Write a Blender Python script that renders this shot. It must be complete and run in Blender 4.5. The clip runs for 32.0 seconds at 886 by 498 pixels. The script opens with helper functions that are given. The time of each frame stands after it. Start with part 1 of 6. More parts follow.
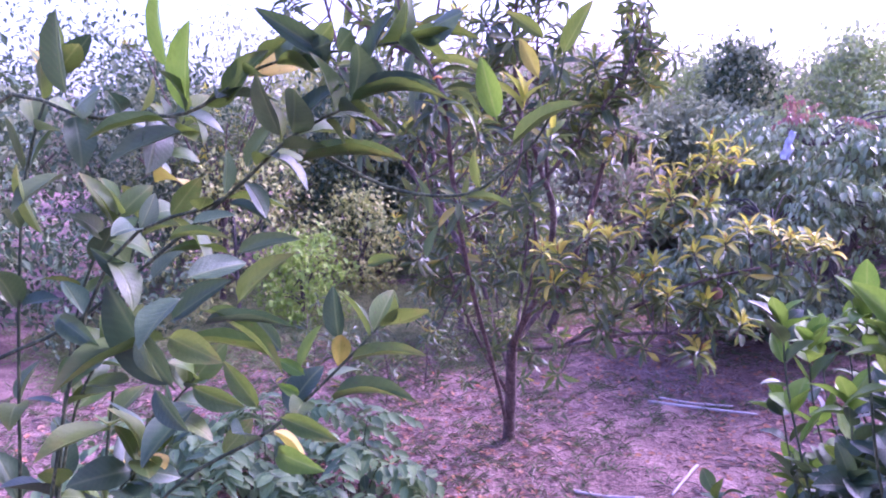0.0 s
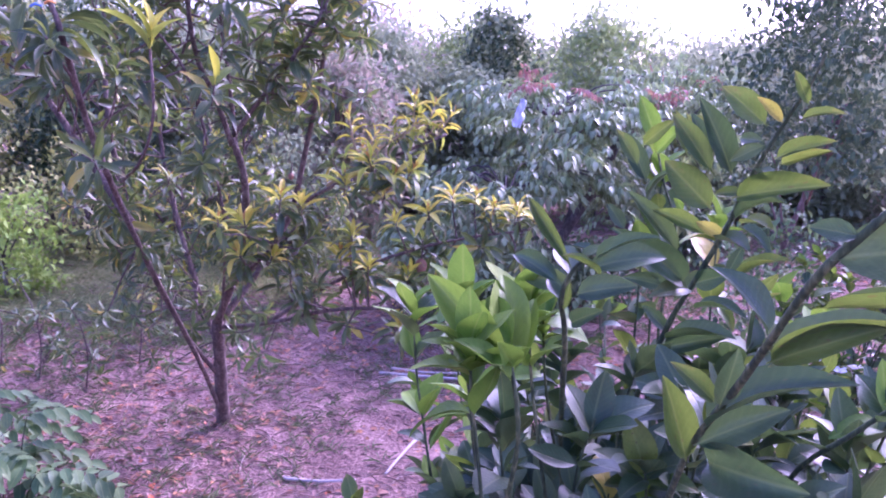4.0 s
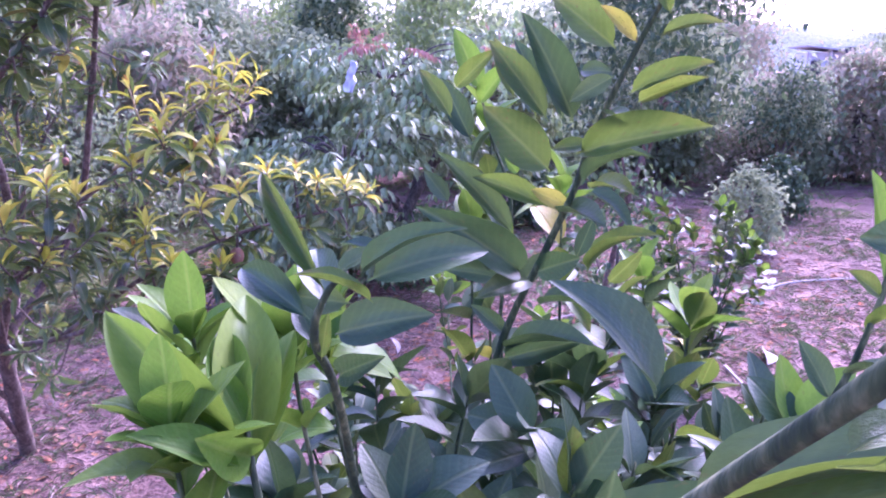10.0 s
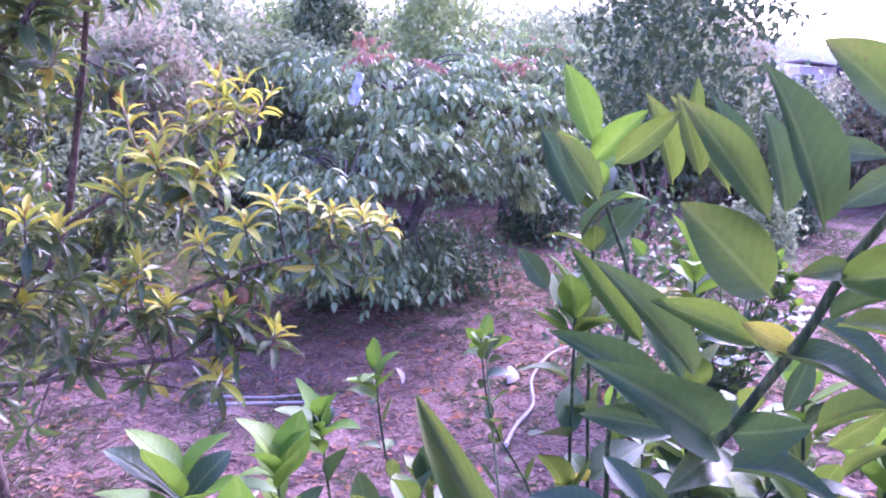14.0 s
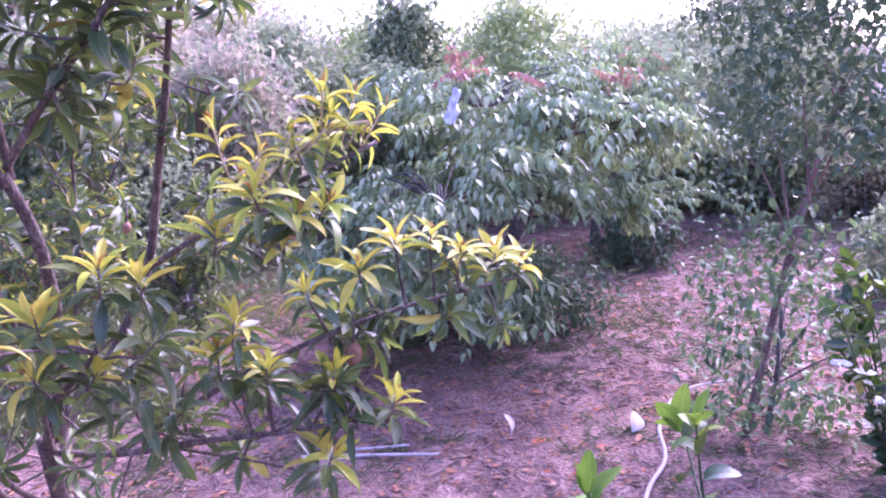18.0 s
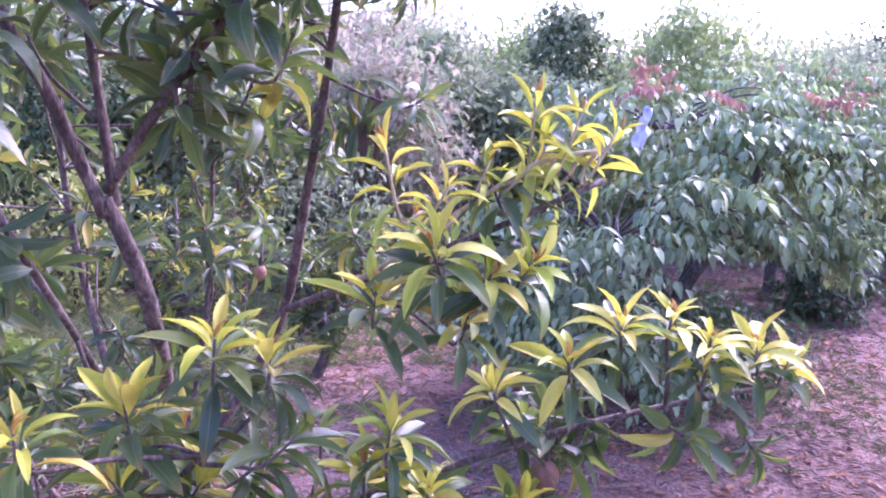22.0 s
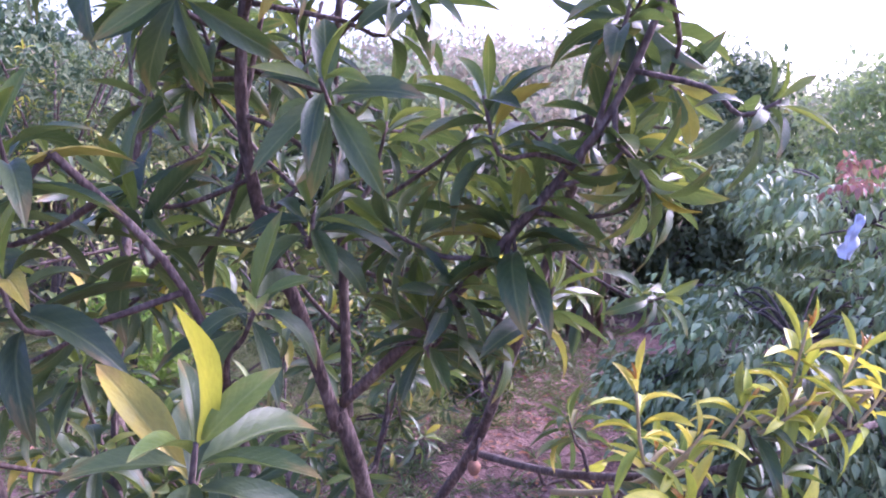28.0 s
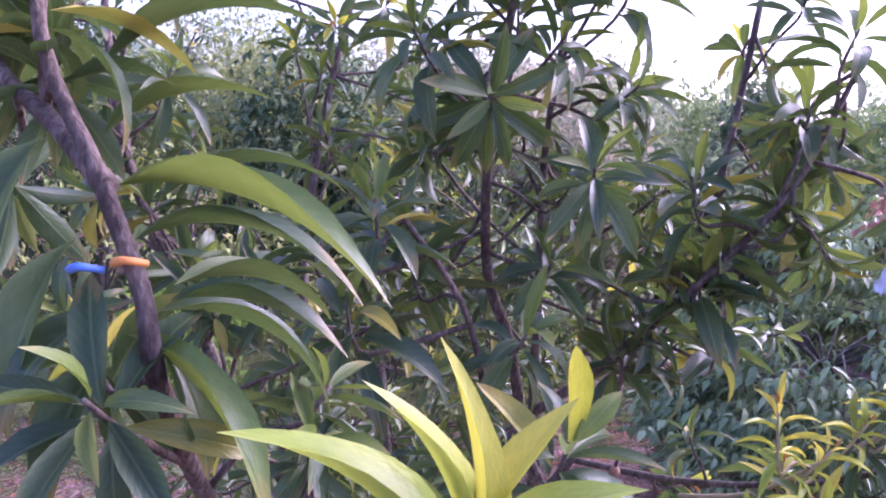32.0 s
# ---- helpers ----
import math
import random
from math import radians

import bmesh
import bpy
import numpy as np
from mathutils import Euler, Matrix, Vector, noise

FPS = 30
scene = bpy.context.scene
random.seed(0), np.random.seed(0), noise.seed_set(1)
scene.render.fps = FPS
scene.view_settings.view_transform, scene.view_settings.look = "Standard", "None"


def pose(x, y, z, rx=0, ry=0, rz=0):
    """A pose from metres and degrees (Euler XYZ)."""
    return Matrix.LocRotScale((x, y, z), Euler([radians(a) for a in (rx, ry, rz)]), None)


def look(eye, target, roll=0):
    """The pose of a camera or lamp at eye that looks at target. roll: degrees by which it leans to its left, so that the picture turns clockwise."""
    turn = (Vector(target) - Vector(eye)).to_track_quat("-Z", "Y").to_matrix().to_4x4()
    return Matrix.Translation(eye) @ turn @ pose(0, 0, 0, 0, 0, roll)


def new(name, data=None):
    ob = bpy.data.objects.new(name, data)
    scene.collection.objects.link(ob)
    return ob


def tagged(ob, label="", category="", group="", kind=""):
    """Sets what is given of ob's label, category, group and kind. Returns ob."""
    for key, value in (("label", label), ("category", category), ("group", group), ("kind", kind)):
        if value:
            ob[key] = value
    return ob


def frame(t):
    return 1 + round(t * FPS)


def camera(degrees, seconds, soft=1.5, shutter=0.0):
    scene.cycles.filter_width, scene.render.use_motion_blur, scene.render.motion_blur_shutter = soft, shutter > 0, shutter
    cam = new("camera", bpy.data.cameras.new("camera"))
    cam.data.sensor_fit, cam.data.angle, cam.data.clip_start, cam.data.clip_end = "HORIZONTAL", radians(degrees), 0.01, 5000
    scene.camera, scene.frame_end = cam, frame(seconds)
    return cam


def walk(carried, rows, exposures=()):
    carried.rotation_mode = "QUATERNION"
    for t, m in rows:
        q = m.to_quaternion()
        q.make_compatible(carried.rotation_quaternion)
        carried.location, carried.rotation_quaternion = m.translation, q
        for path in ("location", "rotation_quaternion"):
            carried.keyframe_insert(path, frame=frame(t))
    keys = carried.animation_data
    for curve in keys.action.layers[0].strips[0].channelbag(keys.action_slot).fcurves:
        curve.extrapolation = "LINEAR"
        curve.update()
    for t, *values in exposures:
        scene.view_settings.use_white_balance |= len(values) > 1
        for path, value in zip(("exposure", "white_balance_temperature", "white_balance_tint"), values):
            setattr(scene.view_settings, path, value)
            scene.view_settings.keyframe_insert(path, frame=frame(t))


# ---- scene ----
cam = camera(60.0, 32.0, soft=2.0)
PATH = [
    (0, (-0.008, 0.013, 1.383), (0.006, 1.992, 1.096), -1.3),
    (0.5, (0.033, 0.059, 1.393), (0.107, 2.034, 1.086), -0.7),
    (1, (0.075, 0.12, 1.385), (0.211, 2.089, 1.058), -0.6),
    (1.5, (0.117, 0.157, 1.384), (0.327, 2.116, 1.038), 0.1),
    (2, (0.153, 0.162, 1.392), (0.429, 2.111, 1.036), 0.5),
    (2.5, (0.195, 0.209, 1.372), (0.554, 2.143, 1.014), 1.1),
    (3, (0.23, 0.225, 1.368), (0.666, 2.141, 0.997), 1.1),
    (3.5, (0.268, 0.229, 1.366), (0.777, 2.127, 0.992), 1.6),
    (4, (0.295, 0.225, 1.366), (0.86, 2.105, 0.982), 1.6),
    (4.5, (0.32, 0.214, 1.369), (0.952, 2.072, 0.987), 2.1),
    (6.5, (0.428, 0.213, 1.35), (1.25, 1.993, 0.951), 1.3),
    (7, (0.426, 0.231, 1.352), (1.278, 1.994, 0.945), 1.1),
    (7.5, (0.447, 0.268, 1.346), (1.31, 2.023, 0.927), 1.1),
    (8, (0.452, 0.295, 1.345), (1.325, 2.044, 0.92), 0.7),
    (8.5, (0.452, 0.326, 1.343), (1.337, 2.064, 0.903), 0.6),
    (9, (0.451, 0.352, 1.351), (1.336, 2.087, 0.896), 0.1),
    (9.5, (0.451, 0.396, 1.333), (1.342, 2.129, 0.883), -0.5),
    (10, (0.467, 0.452, 1.334), (1.366, 2.179, 0.877), -0.8),
    (10.5, (0.465, 0.471, 1.34), (1.391, 2.184, 0.879), -1.3),
    (11, (0.475, 0.514, 1.341), (1.415, 2.215, 0.867), -1.3),
    (11.5, (0.481, 0.557, 1.344), (1.435, 2.249, 0.867), -0.8),
    (12, (0.482, 0.595, 1.354), (1.434, 2.286, 0.871), -0.6),
    (12.5, (0.481, 0.63, 1.362), (1.435, 2.325, 0.897), -0.2),
    (13, (0.486, 0.655, 1.363), (1.43, 2.359, 0.908), -0.2),
    (13.5, (0.487, 0.681, 1.365), (1.42, 2.392, 0.914), 0.1),
    (14, (0.485, 0.706, 1.37), (1.416, 2.42, 0.926), 0.4),
    (14.5, (0.476, 0.731, 1.376), (1.401, 2.45, 0.941), 0.8),
    (16.5, (0.489, 0.897, 1.369), (1.346, 2.656, 0.956), 0.3),
    (17, (0.495, 0.964, 1.353), (1.329, 2.737, 0.951), -0.8),
    (17.5, (0.5, 1.024, 1.343), (1.303, 2.813, 0.949), -1.6),
    (18, (0.504, 1.08, 1.339), (1.276, 2.884, 0.952), -1.9),
    (18.5, (0.512, 1.135, 1.333), (1.248, 2.953, 0.945), -2.6),
    (19, (0.515, 1.189, 1.328), (1.215, 3.02, 0.933), -2.9),
    (19.5, (0.514, 1.251, 1.323), (1.157, 3.105, 0.934), -2.3),
    (20, (0.518, 1.308, 1.324), (1.122, 3.174, 0.935), -1.5),
    (20.5, (0.524, 1.368, 1.327), (1.098, 3.244, 0.941), -1.7),
    (21, (0.528, 1.422, 1.33), (1.071, 3.308, 0.944), -1.6),
    (21.5, (0.531, 1.482, 1.339), (1.023, 3.384, 0.966), 0.1),
    (22, (0.529, 1.528, 1.35), (0.978, 3.445, 0.994), 1.1),
    (22.5, (0.529, 1.574, 1.364), (0.931, 3.502, 1.021), 1.5),
    (23, (0.527, 1.611, 1.382), (0.894, 3.548, 1.047), 1.6),
    (23.5, (0.52, 1.642, 1.403), (0.842, 3.589, 1.076), 2.5),
    (24, (0.514, 1.662, 1.423), (0.797, 3.618, 1.115), 2.7),
    (24.5, (0.505, 1.678, 1.448), (0.756, 3.64, 1.148), 2.9),
    (25, (0.494, 1.684, 1.463), (0.715, 3.65, 1.174), 3.2),
    (25.5, (0.478, 1.686, 1.485), (0.674, 3.655, 1.195), 3.3),
    (27.5, (0.431, 1.658, 1.56), (0.536, 3.629, 1.24), 3.4),
    (28, (0.412, 1.652, 1.574), (0.501, 3.623, 1.248), 4.4),
    (28.5, (0.392, 1.636, 1.587), (0.459, 3.608, 1.264), 5.6),
    (29, (0.375, 1.617, 1.595), (0.423, 3.591, 1.276), 6.1),
    (29.5, (0.328, 1.599, 1.6), (0.427, 3.571, 1.279), 6.2),
    (30, (0.301, 1.581, 1.602), (0.396, 3.555, 1.294), 5.8),
    (30.5, (0.26, 1.557, 1.612), (0.372, 3.529, 1.299), 5.8),
    (31, (0.23, 1.535, 1.607), (0.331, 3.511, 1.31), 6.1),
    (31.5, (0.187, 1.51, 1.614), (0.292, 3.485, 1.318), 6.4),
    (32, (0.152, 1.487, 1.619), (0.252, 3.461, 1.315), 6.7),
]
walk(cam, [(t, look(eye, target, roll)) for t, eye, target, roll in PATH],
     exposures=[(0.0, 2.08, 4980, 82), (5.0, 2.1, 4960, 75), (8.0, 2.2, 4960, 69), (13.0, 2.44, 4880, 66), (17.0, 2.46, 5130, 70), (21.5, 2.42, 5060, 62), (25.0, 2.08, 4970, 56), (28.0, 2.05, 5140, 54), (32.0, 1.8, 5200, 54)])

# ---- world and sun: bright hazy late day ----
world = bpy.data.worlds.new("sky")
scene.world = world
world.use_nodes = True
wn, wl = world.node_tree.nodes, world.node_tree.links
sky = wn.new("ShaderNodeTexSky")
sky.sky_type, sky.sun_disc = "NISHITA", False
sky.sun_elevation, sky.sun_rotation = radians(38), radians(60)
sky.air_density, sky.dust_density, sky.ozone_density = 1.0, 4.0, 1.0
wn["Background"].inputs["Strength"].default_value = 0.15
wl.new(sky.outputs[0], wn["Background"].inputs["Color"])
sun = new("sun", bpy.data.lights.new("sun", "SUN"))
sun.data.energy, sun.data.angle, sun.data.color = 1.3, radians(32), (1.0, 0.95, 0.88)
sun.matrix_world = look((0, 0, 10), (-6.5, -3.8, 4.1))


# ---- materials ----
def nodes_of(mat):
    mat.use_nodes = True
    return mat.node_tree.nodes, mat.node_tree.links


def ramp(n, stops):
    r = n.new("ShaderNodeValToRGB")
    while len(r.color_ramp.elements) < len(stops):
        r.color_ramp.elements.new(0.5)
    for e, (p, c) in zip(r.color_ramp.elements, stops):
        e.position, e.color = p, (*c, 1)
    return r


def leaf_material(name, colours, gloss=0.35, through_light=0.3, under=(0.16, 0.22, 0.07), rib=0.4, spots=0.0, tips=0.0, shine=0.36):
    """A leaf: its own tone, pale midrib and side veins, cloudy blotches, specks, dry tips, light shining through."""
    mat = bpy.data.materials.new(name)
    n, l = nodes_of(mat)
    b = n["Principled BSDF"]

    def calc(op, *args):
        m = n.new("ShaderNodeMath")
        m.operation = op
        for k, a in enumerate(args):
            if isinstance(a, (int, float)):
                m.inputs[k].default_value = a
            else:
                l.new(a, m.inputs[k])
        return m.outputs[0]

    def blend(fac, a, c):
        m = n.new("ShaderNodeMix")
        m.data_type = "RGBA"
        for key, v in (("Factor", fac), ("A", a), ("B", c)):
            if isinstance(v, tuple):
                m.inputs[key].default_value = (*v, 1)
            elif isinstance(v, (int, float)):
                m.inputs[key].default_value = v
            else:
                l.new(v, m.inputs[key])
        return m.outputs["Result"]

    info, geo = n.new("ShaderNodeObjectInfo"), n.new("ShaderNodeNewGeometry")
    pick = calc("FRACT", calc("ADD", info.outputs["Random"], geo.outputs["Random Per Island"]))
    stops = [(i / max(1, len(colours) - 1) * 0.94, c) for i, c in enumerate(colours)]
    if tips:
        stops += [(0.962, colours[-1]), (0.97, (0.42, 0.34, 0.05))]
    tone = ramp(n, stops)
    l.new(pick, tone.inputs[0])
    uv, sep = n.new("ShaderNodeUVMap"), n.new("ShaderNodeSeparateXYZ")
    uv.uv_map = "leaf"
    l.new(uv.outputs[0], sep.inputs[0])
    across = calc("ABSOLUTE", sep.outputs[0])
    shift = n.new("ShaderNodeCombineXYZ")
    l.new(calc("MULTIPLY", pick, 77.0), shift.inputs[2])
    place = n.new("ShaderNodeVectorMath")
    l.new(uv.outputs[0], place.inputs[0])
    l.new(shift.outputs[0], place.inputs[1])

    def cloud(scale, detail):
        t = n.new("ShaderNodeTexNoise")
        t.inputs["Scale"].default_value, t.inputs["Detail"].default_value = scale, detail
        l.new(place.outputs[0], t.inputs["Vector"])
        return t.outputs["Fac"]

    big, small = cloud(2.6, 3), cloud(22, 3)
    hv = n.new("ShaderNodeHueSaturation")
    l.new(calc("ADD", calc("MULTIPLY", big, 0.9), calc("MULTIPLY_ADD", small, 0.45, 0.32)), hv.inputs["Value"])
    l.new(calc("MULTIPLY_ADD", big, -0.06, 0.53), hv.inputs["Hue"])
    l.new(tone.outputs[0], hv.inputs["Color"])
    vein = calc("POWER", calc("MULTIPLY_ADD", calc("SINE", calc("MULTIPLY", calc("SUBTRACT", sep.outputs[1], calc("MULTIPLY", across, 0.55)), 62.0)), 0.5, 0.5), 3.0)
    middle = n.new("ShaderNodeMapRange")
    middle.inputs["From Min"].default_value, middle.inputs["From Max"].default_value = 0.055, 0.015
    l.new(across, middle.inputs["Value"])
    pale = blend(0.55, hv.outputs[0], (0.42, 0.46, 0.16))
    col = blend(calc("MULTIPLY", calc("MAXIMUM", middle.outputs[0], calc("MULTIPLY", vein, 0.16)), rib), hv.outputs[0], pale)
    if spots:
        sp = n.new("ShaderNodeMapRange")
        sp.inputs["From Min"].default_value, sp.inputs["From Max"].default_value = 0.69, 0.73
        sp.inputs["To Max"].default_value = spots
        l.new(cloud(13, 1), sp.inputs["Value"])
        col = blend(sp.outputs[0], col, (0.09, 0.06, 0.03))
    if tips:
        tp = n.new("ShaderNodeMapRange")
        tp.inputs["From Min"].default_value, tp.inputs["From Max"].default_value = 1.28, 1.45
        tp.inputs["To Max"].default_value = tips
        l.new(calc("ADD", sep.outputs[1], big), tp.inputs["Value"])
        col = blend(tp.outputs[0], col, (0.3, 0.18, 0.06))
    l.new(col, b.inputs["Base Color"])
    l.new(calc("MULTIPLY_ADD", small, 0.3, gloss - 0.13), b.inputs["Roughness"])
    b.inputs["Specular IOR Level"].default_value = shine if gloss <= 0.5 or shine < 0.3 else 0.2
    bp = n.new("ShaderNodeBump")
    bp.inputs["Strength"].default_value, bp.inputs["Distance"].default_value = 0.35, 0.002
    l.new(calc("ADD", calc("SUBTRACT", calc("MULTIPLY", small, 0.5), calc("MULTIPLY", vein, 0.12)), calc("MULTIPLY", middle.outputs[0], -0.6)), bp.inputs["Height"])
    l.new(bp.outputs[0], b.inputs["Normal"])
    tr = n.new("ShaderNodeBsdfTranslucent")
    l.new(blend(0.5, col, under), tr.inputs["Color"])
    mix = n.new("ShaderNodeMixShader"); mix.inputs[0].default_value = through_light
    l.new(b.outputs[0], mix.inputs[1]); l.new(tr.outputs[0], mix.inputs[2])
    l.new(mix.outputs[0], n["Material Output"].inputs["Surface"])
    return mat


def rough_material(name, stops, scale, bump=0.4, rough=0.9, fine=6.0, stretch=(1, 1, 1), dist=0.02):
    mat = bpy.data.materials.new(name)
    n, l = nodes_of(mat)
    b = n["Principled BSDF"]
    tc, mp = n.new("ShaderNodeTexCoord"), n.new("ShaderNodeMapping")
    mp.inputs["Scale"].default_value = stretch
    l.new(tc.outputs["Object"], mp.inputs["Vector"])
    a, c = n.new("ShaderNodeTexNoise"), n.new("ShaderNodeTexNoise")
    a.inputs["Scale"].default_value, a.inputs["Detail"].default_value = scale, 6
    c.inputs["Scale"].default_value, c.inputs["Detail"].default_value = scale * fine, 5
    l.new(mp.outputs[0], a.inputs["Vector"]); l.new(mp.outputs[0], c.inputs["Vector"])
    m = n.new("ShaderNodeMath"); m.operation = "MULTIPLY_ADD"
    m.inputs[1].default_value, m.inputs[2].default_value = 0.5, 0.0
    l.new(c.outputs["Fac"], m.inputs[0])
    s = n.new("ShaderNodeMath"); s.operation = "MULTIPLY_ADD"; s.inputs[1].default_value = 0.5
    l.new(a.outputs["Fac"], s.inputs[0]); l.new(m.outputs[0], s.inputs[2])
    r = ramp(n, stops)
    l.new(s.outputs[0], r.inputs[0]); l.new(r.outputs[0], b.inputs["Base Color"])
    b.inputs["Roughness"].default_value = rough
    bp = n.new("ShaderNodeBump"); bp.inputs["Strength"].default_value, bp.inputs["Distance"].default_value = bump, dist
    l.new(s.outputs[0], bp.inputs["Height"]); l.new(bp.outputs[0], b.inputs["Normal"])
    return mat


